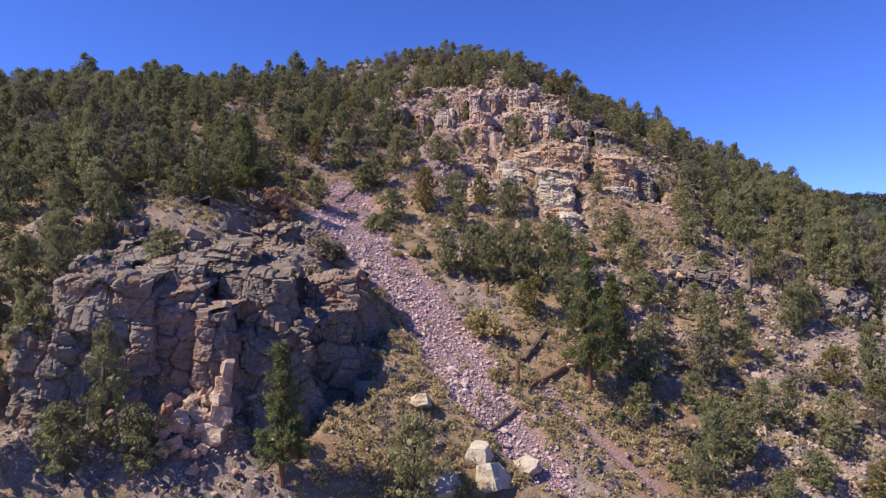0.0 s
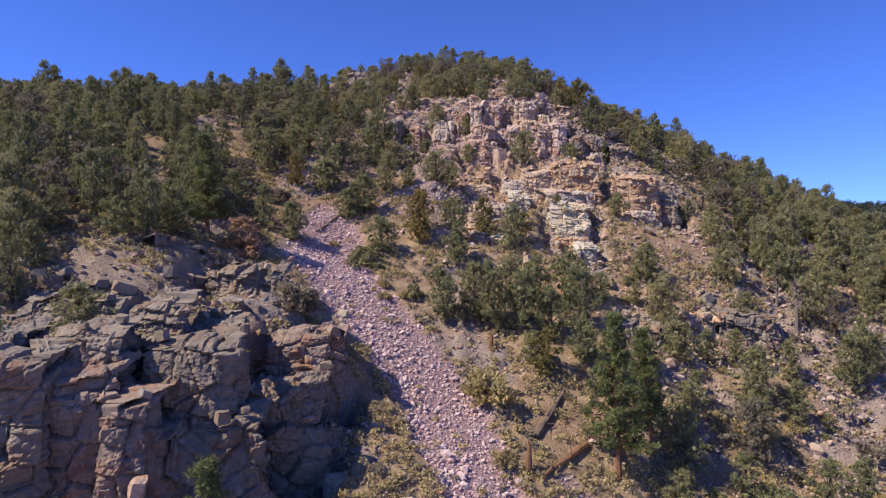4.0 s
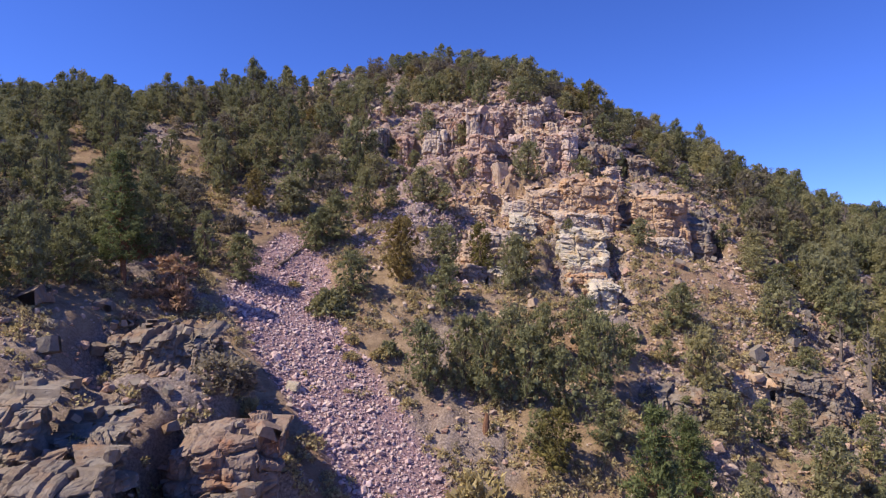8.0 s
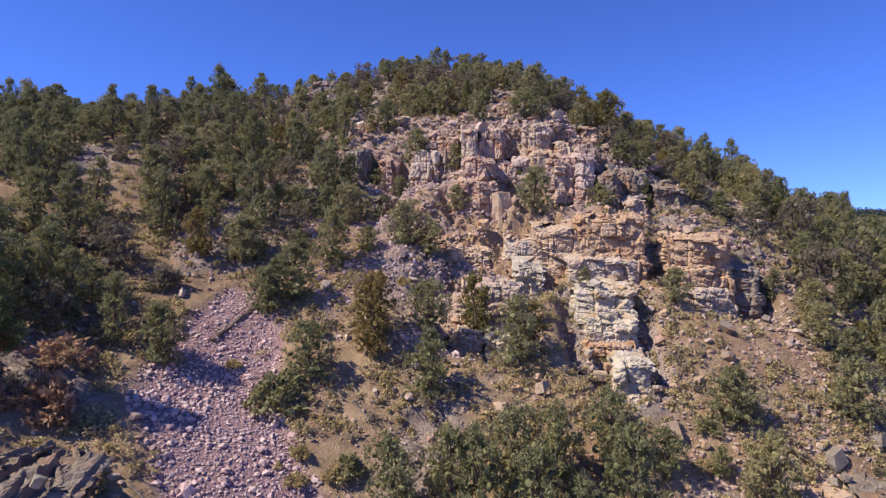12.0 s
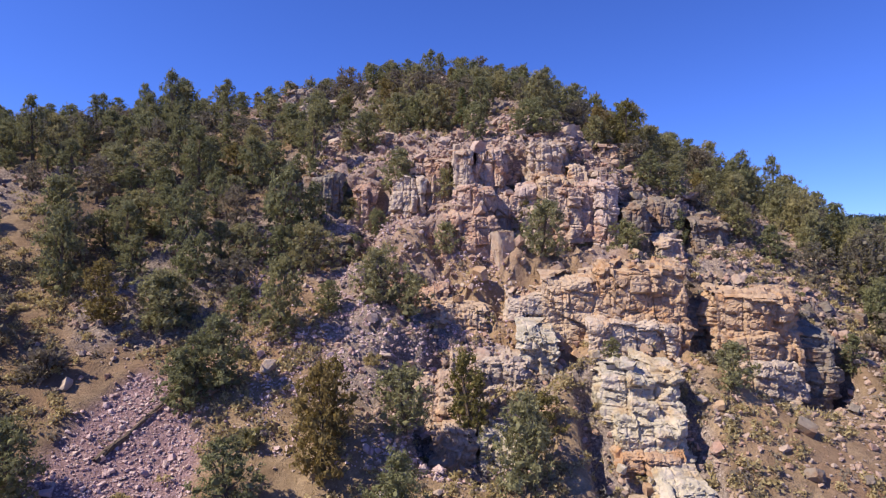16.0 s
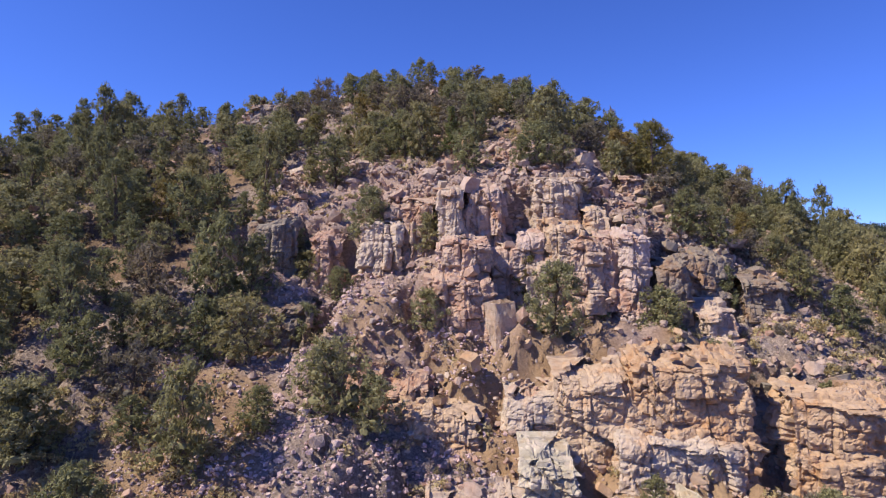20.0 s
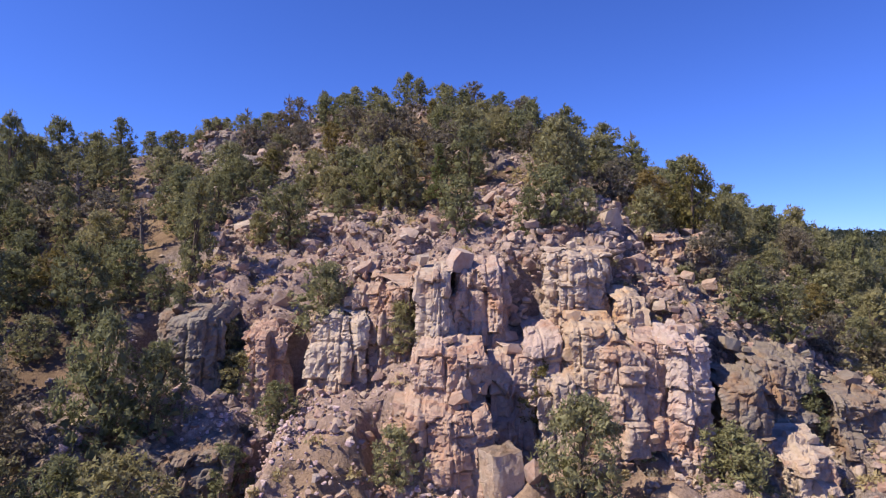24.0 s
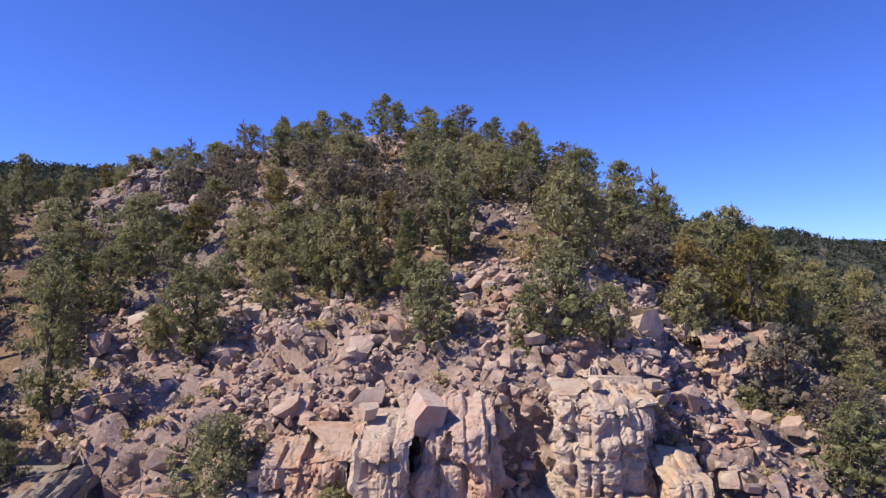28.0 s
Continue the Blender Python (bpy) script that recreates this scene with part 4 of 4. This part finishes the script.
def plant(kind, x, y, height, seed):
    name, label, tall = KIND[kind]
    r = random.Random(seed)
    k = r.randrange(len(PATTERNS[kind]))
    s = height / tall
    z = ground_z(x, y)
    m = pose(x, y, z - 0.05, r.gauss(0, 2.5), r.gauss(0, 2.5), r.uniform(0, 360))
    if (kind, k) in FIRST:
        ob = copy_thing(FIRST[kind, k], m)
    else:
        wood, leaves = PATTERNS[kind][k]
        ob = tagged(new(name), label, "tree", "trees on the hillside")
        part("trunk", wood, ob)
        if leaves:
            part("crown", leaves, ob)
        FIRST[kind, k] = ob
        ob.matrix_basis = m
    slim = 1.0 if kind == "ponderosa" else min(1.06, 3.9 / height + 0.22)
    ob.scale = (s * slim * r.uniform(0.88, 1.15), s * slim * r.uniform(0.88, 1.15), s)
    return ob


# ---------------------------------------------------------------- the woods
def wood_density(x, y):
    edge = np.interp(y, (38, 50, 60, 70, 80), (-36, -30, -25, -21, -15))
    d = 1.0 * (1 - smooth(-3, 3, x - edge)) * smooth(36, 44, y)
    d = np.maximum(d, 0.9 * (1 - smooth(-12, -4, x)) * smooth(78, 84, y))
    d = np.maximum(d, 1.0 * smooth(104, 108, y) * (1 - smooth(40, 50, x)))
    d = np.maximum(d, 0.7 * smooth(36, 46, x) * smooth(50, 62, y))
    d = np.maximum(d, 0.22 * smooth(14, 24, x) * smooth(22, 30, y) * (1 - smooth(58, 64, y)))
    d = np.maximum(d, 0.55 * smooth(24, 29, x) * smooth(91, 95, y))
    d = np.maximum(d, 0.7 * (1 - smooth(-38, -34, x)) * smooth(20, 26, y))
    clear = smooth(-0.18, 0.02, fbm(x, y, 9.0, 3, 404))
    open_ground = smooth(60, 66, y) * (1 - smooth(72, 78, y)) * smooth(-30, -25, x) * (1 - smooth(-14, -8, x))
    crag = smooth(-33, -29, x) * (1 - smooth(-15, -11, x)) * smooth(108, 112, y) * (1 - smooth(126, 129, y))
    summit = smooth(-12, -6, x) * (1 - smooth(26, 32, x)) * smooth(100, 106, y)
    d = d * (1 - 0.8 * crag) * (1 - 0.3 * summit)
    return d * (1 - smooth(0.0, 0.3, run_mask(x, y))) * (0.2 + 0.8 * clear) * (1 - 0.95 * open_ground) * (1 - 0.95 * clearing(x, y))


def plant_woods():
    taken = np.array(PLANTED)
    r = random.Random(3)
    x, y = candidates(16000, -100, 90, 20, 146, wood_density)
    n = 0
    for px, py in zip(x, y):
        if n >= 900:
            break
        if abs(px + 3) > 0.8 * (py + 31) or py > 141:
            continue
        gap = 6.8 if py > 100 else 6.5 if py > 70 else 7.5
        if ((taken - (px, py)) ** 2).sum(1).min() < gap:
            continue
        taken = np.append(taken, [(px, py)], 0)
        n += 1
        shares = (2.6, 3.0, 1.0, 1.4, 0.6, 0.2) if (py > 100 or px > 40) and px > -22 else (3.0, 1.2, 2.4, 0.8, 0.2, 0.1)
        kind = r.choices(("pinyon", "juniper", "fir", "oak", "dry", "snag"), shares)[0]
        plant(kind, px, py, min(7.5, r.lognormvariate(1.75 if px > 43 else 1.14 if py > 128 else 1.36 if py > 100 else 1.38 if px < -20 and py > 84 else 1.68 if px < -20 else 1.4, 0.25)) * (1.25 if kind == "fir" else 1), n)


# trees that stand out: x, y and height in metres
STANDING = (
    ("ponderosa", (
        (4.7, 105.4, 5.8), (14.0, 36.6, 14.9), (18.5, 40.7, 11.5), (-15.3, 16.5, 11.4), (-28.7, 51.0, 12.4),
    )),
    ("pinyon", (
        (-0.9, 140.6, 5.2), (4.9, 141.0, 4.4), (-0.5, 107.3, 5.5), (6.4, 101.1, 4.9), (13.8, 100.3, 4.5), (-13.9, 87.8, 8.1), (-7.1, 77.6, 2.9),
        (21.1, 86.9, 4.8), (16.1, 75.5, 2.1), (-15.3, 68.7, 4.3), (-10.7, 75.2, 6.3), (-13.2, 70.1, 5.6),
        (-21.2, 60.1, 5.3), (-9.7, 62.3, 4.6), (0.1, 61.7, 5.5), (-1.5, 51.9, 6.7), (1.6, 52.2, 7.2),
        (4.2, 52.0, 7.7), (7.2, 51.4, 7.1), (14.4, 53.4, 7.9), (14.2, 57.1, 6.8), (9.5, 56.0, 6.1),
    )),
    ("pinyon", (
        (7.7, 47.0, 3.3), (13.7, 48.1, 5.3), (10.7, 50.9, 6.1), (19.1, 34.7, 3.7), (21.7, 39.4, 6.0),
        (26.6, 32.9, 6.0), (28.5, 31.8, 6.5), (36.0, 30.0, 4.3), (31.4, 28.6, 2.8), (-25.5, 15.0, 5.1),
        (-35.6, 17.9, 8.6), (-30.6, 13.8, 5.4), (-32.8, 24.3, 3.1), (-48.5, 34.1, 6.6),
        (-37.0, 12.0, 7.5), (-33.2, 8.5, 6.0), (-29.0, 9.2, 5.5), (-24.0, 10.5, 4.6), (-39.5, 17.0, 6.5),
    )),
    ("juniper", (
        (2.6, 93.2, 3.5), (-2.9, 94.6, 4.6), (15.5, 99.5, 2.9), (2.9, 87.2, 3.2), (-7.7, 93.1, 2.9),
        (24.2, 102.6, 2.2), (-11.9, 92.4, 2.5), (-9.4, 94.6, 3.0), (12.2, 86.0, 5.7), (-2.5, 78.7, 5.2),
        (-0.7, 78.9, 4.1), (22.8, 83.6, 2.2), (-0.0, 69.2, 4.7), (-19.7, 74.5, 5.0), (24.7, 73.0, 3.6),
        (7.9, 65.8, 6.1), (6.2, 55.9, 6.1), (25.7, 56.3, 6.7), (37.5, 64.9, 5.7),
    )),
    ("juniper", (
        (-19.7, 75.3, 4.4), (32.5, 48.3, 6.7), (42.6, 37.7, 4.5), (-5.0, 18.6, 7.4), (-29.2, 27.7, 4.3),
    )),
    ("fir", (
        (11.5, 99.8, 3.8), (13.0, 139.6, 3.6), (-9.7, 136.0, 2.9), (-14.7, 69.2, 4.8), (26.4, 37.8, 4.5), (33.9, 37.8, 5.2),
        (36.6, 37.3, 6.1), (50.3, 42.3, 9.7), (-28.8, 15.4, 9.4), (-0.6, 19.6, 3.3), (-36.1, 22.7, 6.4),
    )),
    ("oak", (
        (9.0, 140.6, 4.4), (28.0, 100.0, 3.4), (30.4, 101.5, 3.2), (33.0, 98.0, 3.0), (38.5, 99.0, 3.6),
    )),
    ("dry", (
        (11.0, 91.6, 3.6), (4.7, 72.0, 6.2), (9.4, 69.6, 4.7), (-4.8, 67.0, 5.8), (-4.9, 64.9, 7.3),
        (8.9, 45.8, 5.0),
    )),
    ("snag", (
        (-17.2, 139.6, 4.8), (-22.6, 136.5, 4.2), (-12.8, 133.0, 3.4),
    )),
)
PLANTED = [(x, y) for _, group in STANDING for x, y, _ in group]
for kind, group in STANDING:
    for k, (x, y, tall) in enumerate(group):
        plant(kind, x, y, tall, 1000 + k)
plant_woods()


# ---------------------------------------------------------------- boulders
def make_boulders():
    r = np.random.default_rng(77)
    pink = [block_mesh("boulder", PINK_ROCK, 900 + k) for k in range(5)]
    ochre = [block_mesh("boulder", OCHRE_ROCK, 920 + k) for k in range(4)]
    grey = [block_mesh("boulder", GREY_ROCK, 940 + k) for k in range(4)]
    # x from, x to, y from, y to, how many, size, meshes, words
    fields = (
        (-12, 26, 95, 107, 60, 0.62, pink, "pink angular boulder lying above the cliff"),
        (-6, 26, 79, 86, 40, 0.6, ochre, "cream boulder lying on the rocky bench"),
        (0, 24, 60, 73, 36, 0.6, ochre, "pale boulder lying on the ochre slope"),
        (-42, -17, 24, 48, 44, 0.9, grey, "grey lichened boulder on the outcrop"),
        (24, 46, 54, 100, 50, 0.8, grey, "grey boulder among dry grass and rubble"),
    )
    for xa, xb, ya, yb, n, size, kinds, words in fields:
        for _ in range(n):
            x, y, s = r.uniform(xa, xb), r.uniform(ya, yb), size * r.lognormal(0, 0.4)
            lay_boulder(kinds[r.integers(0, len(kinds))], x, y, s, r, words)


def lay_boulder(mesh, x, y, s, r, words):
    ob = tagged(new("boulder", mesh), words, "boulder", "boulders on the hillside")
    ob.matrix_basis = pose(x, y, ground_z(x, y) + s * 0.2, r.normal(12, 14), r.normal(0, 14), r.uniform(0, 360)) @ Matrix.Diagonal((s * r.uniform(0.9, 1.5), s * r.uniform(0.8, 1.2), s * r.uniform(0.6, 1.0), 1))


make_boulders()
PALE_BLOCKS = [block_mesh("boulder", PALE_ROCK, 960 + k, 7, True) for k in range(3)]
for k, (x, y, s) in enumerate(((1.6, 22.6, 2.6), (0.7, 24.5, 1.9), (5.2, 25.1, 2.0), (-4.8, 27.9, 1.8), (-10.1, 31.0, 2.0), (-2.5, 20.4, 1.9), (-12.7, 47.7, 1.0))):
    lay_boulder(PALE_BLOCKS[k % 3], x, y, s, np.random.default_rng(500 + k), "large pale block fallen to the foot of the slope")


upright = tagged(new("boulder", block_mesh("boulder", CREAM_ROCK, 971, 5, True)), "tall pale block leaning in the cleft of the cliff", "boulder", "boulders on the hillside")
upright.matrix_basis = pose(8.4, 86.6, 10.2, 6, -5, 20) @ Matrix.Diagonal((2.0, 1.8, 4.4, 1))


def make_pinnacle(x, y):
    """A leaning finger of rock with red rubble at its foot."""
    r = np.random.default_rng(55)
    kinds = [block_mesh("rock_block", PINNACLE_ROCK, 980 + k, 7, True) for k in range(4)]
    root = tagged(new("rock_pinnacle"), "pale finger of rock with red-brown rubble at its foot", "rock pinnacle")
    z0 = ground_z(x, y)
    root.location = (x, y, z0)
    z, w = -0.5, 2.1
    while z < 5.0:
        h = r.uniform(0.9, 1.5)
        part("rock_block", kinds[r.integers(0, 4)], root, m=pose(0.12 * z + r.normal(0, 0.1), r.normal(0, 0.1), z + h / 2, r.normal(0, 5), r.normal(0, 5), r.uniform(0, 360)) @ Matrix.Diagonal((w, w, h * 1.3, 1)))
        z += h
        w *= 0.84
    for _ in range(34):
        px, py, s = -r.uniform(0.5, 5.0), r.normal(0, 1.2), r.uniform(0.5, 1.3)
        part("rock_block", kinds[r.integers(0, 4)], root, m=pose(px, py, ground_z(x + px, y + py) - z0 + s * 0.2 + r.uniform(0, 1.4) * max(0, 1 + px / 4), r.normal(0, 20), r.normal(0, 20), r.uniform(0, 360)) @ Matrix.Diagonal((s * 1.2, s, s * 0.9, 1)))


make_pinnacle(-20.6, 17.6)


# ---------------------------------------------------------------- shrubs and dry grass
def bush(seed, width, height, leaf, tufts=26):
    r = np.random.default_rng(seed)
    twigs, leaves = Shape(), Shape()
    o = r.normal(0, 1, (tufts, 3))
    o[:, 2] = np.abs(o[:, 2])
    o /= np.linalg.norm(o, axis=1)[:, None]
    c = o * [width * 0.42, width * 0.42, height * 0.8] * r.uniform(0.5, 1.0, (tufts, 1))
    leaves.sprays(c, o, 0.26, 34, r)
    twigs.tube([(0, 0, -0.2), (0, 0, 0.12)], [0.06, 0.04], 5)
    for k in range(0, tufts, 2):
        twigs.tube([(0, 0, 0.05), c[k] * 0.5 + [0, 0, 0.05], c[k]], [0.03, 0.02, 0.006], 3, True)
    return twigs.mesh("stems", BARK), leaves.mesh("foliage", leaf)


SHRUBS = {
    "rust": ("rust brown leafless shrub beside the scree", [bush(300 + k, 2.4, 1.5, RUST_LEAF) for k in range(2)]),
    "tan": ("golden tan dry bush on the slope", [bush(310 + k, 2.2, 1.2, SAGE_LEAF) for k in range(2)]),
    "grey": ("grey brown twiggy shrub among rocks", [bush(320 + k, 2.2, 1.3, GREY_LEAF) for k in range(2)]),
    "green": ("low yellow green juniper shrub on the scree edge", [bush(330 + k, 2.2, 1.0, JUNIPER_LEAF) for k in range(2)]),
}


def set_shrub(kind, x, y, wide, seed):
    r = random.Random(seed)
    words, kinds = SHRUBS[kind]
    stems, leaves = kinds[seed % 2]
    ob = tagged(new("shrub"), words, "shrub", "shrubs on the slope")
    part("stem", stems, ob)
    part("foliage", leaves, ob)
    s = wide / 2.2
    ob.matrix_basis = pose(x, y, ground_z(x, y), 0, 0, r.uniform(0, 360)) @ Matrix.Diagonal((s, s * r.uniform(0.8, 1.2), s * r.uniform(0.8, 1.1), 1))


SHRUB_PLACES = (
    ("rust", -26.2, 55.8, 3.4),
    ("rust", -24.9, 51.9, 3.7),
    ("rust", -26.9, 50.6, 2.4),
    ("rust", -25.8, 46.0, 2.1),
    ("rust", -24.2, 51.3, 3.8),
    ("tan", 2.5, 41.7, 5.1),
    ("grey", -16.2, 42.6, 4.1),
    ("tan", -15.0, 43.1, 2.6),
    ("grey", -16.9, 42.4, 3.8),
    ("green", -11.6, 59.3, 4.7),
    ("green", -11.7, 60.8, 4.0),
    ("green", -13.1, 59.5, 2.9),
    ("tan", -16.4, 62.4, 1.5),
    ("grey", -25.1, 68.7, 3.4),
    ("tan", -6.2, 54.3, 2.2),
    ("tan", -9.0, 55.2, 2.0),
    ("tan", -8.8, 53.4, 1.9),
    ("green", -5.4, 55.0, 2.6),
    ("grey", -25.5, 75.1, 1.7),
    ("grey", 24.7, 74.9, 2.5),
    ("grey", -11.4, 28.3, 3.3),
    ("tan", -13.9, 39.4, 3.3),
    ("grey", 42.6, 43.9, 4.3),
    ("tan", 3.4, 35.2, 2.8),
    ("grey", 23.3, 33.5, 3.6),
    ("green", 16.5, 89.5, 1.9),
    ("green", 32.5, 103.2, 1.8),
    ("tan", 26.4, 98.1, 2.0),
    ("green", -10.0, 66.7, 2.4),
    ("tan", -2.8, 73.3, 1.6),
    ("grey", -6.4, 90.9, 1.4),
    ("green", 17.5, 93.6, 1.4),
    ("tan", 26.1, 101.7, 1.9),
)
for k, (kind, x, y, wide) in enumerate(SHRUB_PLACES):
    set_shrub(kind, x, y, wide, k)
picker = random.Random(88)
for k in range(70):
    x, y = picker.uniform(14, 58), picker.uniform(22, 62)
    set_shrub(picker.choice(("grey", "grey", "tan", "green")), x, y, picker.uniform(1.0, 2.4), 100 + k)
for k in range(36):
    x, y = picker.uniform(22, 44), picker.uniform(82, 106)
    set_shrub(picker.choice(("grey", "tan", "green")), x, y, picker.uniform(0.8, 1.8), 200 + k)


def sage_density(x, y):
    side = smooth(10, 16, y) * (1 - smooth(74, 80, y)) * smooth(-16, -10, x) * (1 - smooth(60, 70, x))
    side = np.maximum(side, 0.9 * smooth(21, 26, x) * smooth(80, 86, y) * (1 - smooth(104, 110, y)))
    d = np.maximum(0.25 + 0.75 * side, 0.8 * (1 - smooth(-16, -10, x)) * smooth(24, 30, y) * (1 - smooth(76, 84, y)))
    return d * (1 - 0.9 * run_mask(x, y)) * (1 - 0.5 * rock_mask(x, y)) * np.maximum(smooth(-0.3, 0.15, fbm(x, y, 5.0, 3, 606)), 0.9 * smooth(4, 10, y) * (1 - smooth(40, 46, y)) * smooth(-15, -11, x) * (1 - smooth(4, 9, x)))


def make_sage():
    """Low sage and bunch grass, too many to count."""
    x, y = candidates(40000, -60, 75, 5, 112, sage_density)
    z = ground_height(x, y)
    for name, leaf, share, words in (("sagebrush", SAGE_LEAF, 0.62, "dry tan sagebrush dotted over the slope"), ("dry_scrub", GREY_LEAF, 0.38, "grey brown scrub dotted over the slope")):
        keep = rng.uniform(0, 1, len(x)) < share
        n = keep.sum()
        size = rng.lognormal(-0.35, 0.36, n)
        s = Shape()
        c = np.repeat(np.stack([x[keep], y[keep], z[keep]], 1), 15, 0)
        o = rng.normal(0, 1, (len(c), 3))
        o[:, 2] = np.abs(o[:, 2])
        o /= np.linalg.norm(o, axis=1)[:, None]
        big = np.repeat(size, 15)[:, None]
        s.sprays(c + o * big * [0.46, 0.46, 0.42], o, 0.26, 3, rng, 0.5, 0.34)
        tagged(new(name, s.mesh(name, leaf)), words, "scrub", kind="stuff")
        x, y, z = x[~keep], y[~keep], z[~keep]


make_sage()


# ---------------------------------------------------------------- fallen logs and stumps
def fallen_log(xa, ya, xb, yb, thick, wood, words, seed):
    r = np.random.default_rng(seed)
    s = Shape()
    t = np.linspace(0, 1, 7)
    x, y = xa + (xb - xa) * t, ya + (yb - ya) * t
    z = ground_height(x, y, False) * 0.5 + np.linspace(ground_z(xa, ya), ground_z(xb, yb), 7) * 0.5 + thick * 0.6
    p = np.stack([x, y, z], 1) - (xa, ya, z[0])
    p += r.normal(0, 0.05, p.shape)
    s.tube(p, thick * np.linspace(1, 0.45, 7), 8)
    for _ in range(9):
        k = r.integers(1, 7)
        s.tube([p[k], p[k] + r.normal(0, 0.45, 3) + [0, 0, 0.35], p[k] + r.normal(0, 0.9, 3) + [0, 0, 0.5]], [thick * 0.22, thick * 0.14, 0.01], 4, True)
    ob = tagged(new("fallen_log", s.mesh("fallen_log", wood)), words, "log", "fallen logs")
    ob.location = (xa, ya, z[0])


def stump(x, y, tall, seed):
    r = np.random.default_rng(seed)
    s = Shape()
    s.tube([(0, 0, -0.3), (0.03, 0, tall * 0.6), (0.1, 0.05, tall)], [0.34, 0.26, 0.16], 9)
    for _ in range(4):
        s.tube([(0.05, 0, tall * 0.9), (0.1 + r.normal(0, 0.12), r.normal(0, 0.12), tall * r.uniform(1.1, 1.35))], [0.09, 0.01], 4, True)
    ob = tagged(new("tree_stump", s.mesh("tree_stump", RED_BARK)), "broken red-brown tree stump by the scree", "stump")
    ob.location = (x, y, ground_z(x, y))


fallen_log(-18.8, 64.2, -16.7, 69.7, 0.22, BARK, "dark fallen log across the top of the scree", 60)
fallen_log(-6.0, 60.9, -4.1, 58.6, 0.10, DEAD_WOOD, "thin grey fallen trunk on the slope", 61)
fallen_log(-17.8, 49.0, -14.6, 47.6, 0.11, DEAD_WOOD, "thin grey fallen trunk on the scree", 62)
fallen_log(6.7, 38.4, 10.6, 44.0, 0.42, BARK, "dark rotten log fallen on the slope", 63)
fallen_log(11.7, 38.9, 6.6, 34.1, 0.36, RED_BARK, "red-brown log fallen on the slope", 64)
fallen_log(5.1, 31.3, 1.6, 27.4, 0.30, BARK, "dark log lying across the scree", 65)
stump(5.5, 34.6, 2.2, 915)
stump(3.4, 48.1, 1.5, 862)


# ---------------------------------------------------------------- wooded hills far behind
def far_hill(name, xa, xb, y0, crest, seed):
    """A long wooded hill: its crest height at even steps from xa to xb."""
    xs = np.linspace(xa, xb, 90)
    top = np.interp(xs, np.linspace(xa, xb, len(crest)), crest) + 5 * fbm(xs, 0 * xs, 60.0, 3, seed)
    ds = np.linspace(-1, 1, 25)
    X, D = np.meshgrid(xs, ds, indexing="ij")
    Z = -60 + (top[:, None] + 60) * np.cos(D * 1.45) ** 0.9 + 6 * fbm(X, D * 200, 50.0, 3, seed + 3) * (1 - np.abs(D))
    Y = y0 + D * 190
    n, m = X.shape
    i = (np.arange(n - 1)[:, None] * m + np.arange(m - 1)[None]).ravel()
    f = np.stack([i, i + m, i + m + 1, i + 1], 1)
    hill = tagged(new(name, mesh_np(name, np.stack([X.ravel(), Y.ravel(), Z.ravel()], 1), f, FAR_GROUND, True)), "distant hill covered with dark forest", "hill", kind="structure")
    r = np.random.default_rng(seed)
    k = 5200
    a, b = r.uniform(0, n - 1.01, k), r.uniform(0, m * 0.55, k)
    ia, ib = a.astype(int), b.astype(int)
    fa, fb = a - ia, b - ib
    base = np.stack([xs[ia] + fa * (xs[1] - xs[0]), y0 + (ds[ib] + fb * (ds[1] - ds[0])) * 190, 0 * a], 1)
    base[:, 2] = (Z[ia, ib] * (1 - fa) + Z[ia + 1, ib] * fa) * (1 - fb) + (Z[ia, ib + 1] * (1 - fa) + Z[ia + 1, ib + 1] * fa) * fb
    s = Shape()
    tall = r.uniform(3, 7, k)
    for ring in range(3):
        c = base + np.stack([r.normal(0, 0.5, k), r.normal(0, 0.5, k), tall * (0.2 + 0.3 * ring)], 1)
        o = r.normal(0, 1, (k, 3)) + [0, 0, 1]
        s.sprays(c, o / np.linalg.norm(o, axis=1)[:, None], 3.4 - 0.7 * ring, 3, r)
    tagged(new("far_forest", s.mesh("far_forest", FAR_LEAF)), "dark forest on the distant hill", "forest", kind="stuff")
    return hill


far_hill("far_hill_east", 130, 760, 620, (66, 60, 46, 36, 32, 40, 50), 800)
far_hill("far_hill_west", -640, -120, 520, (70, 84, 92, 96, 92, 80), 820)
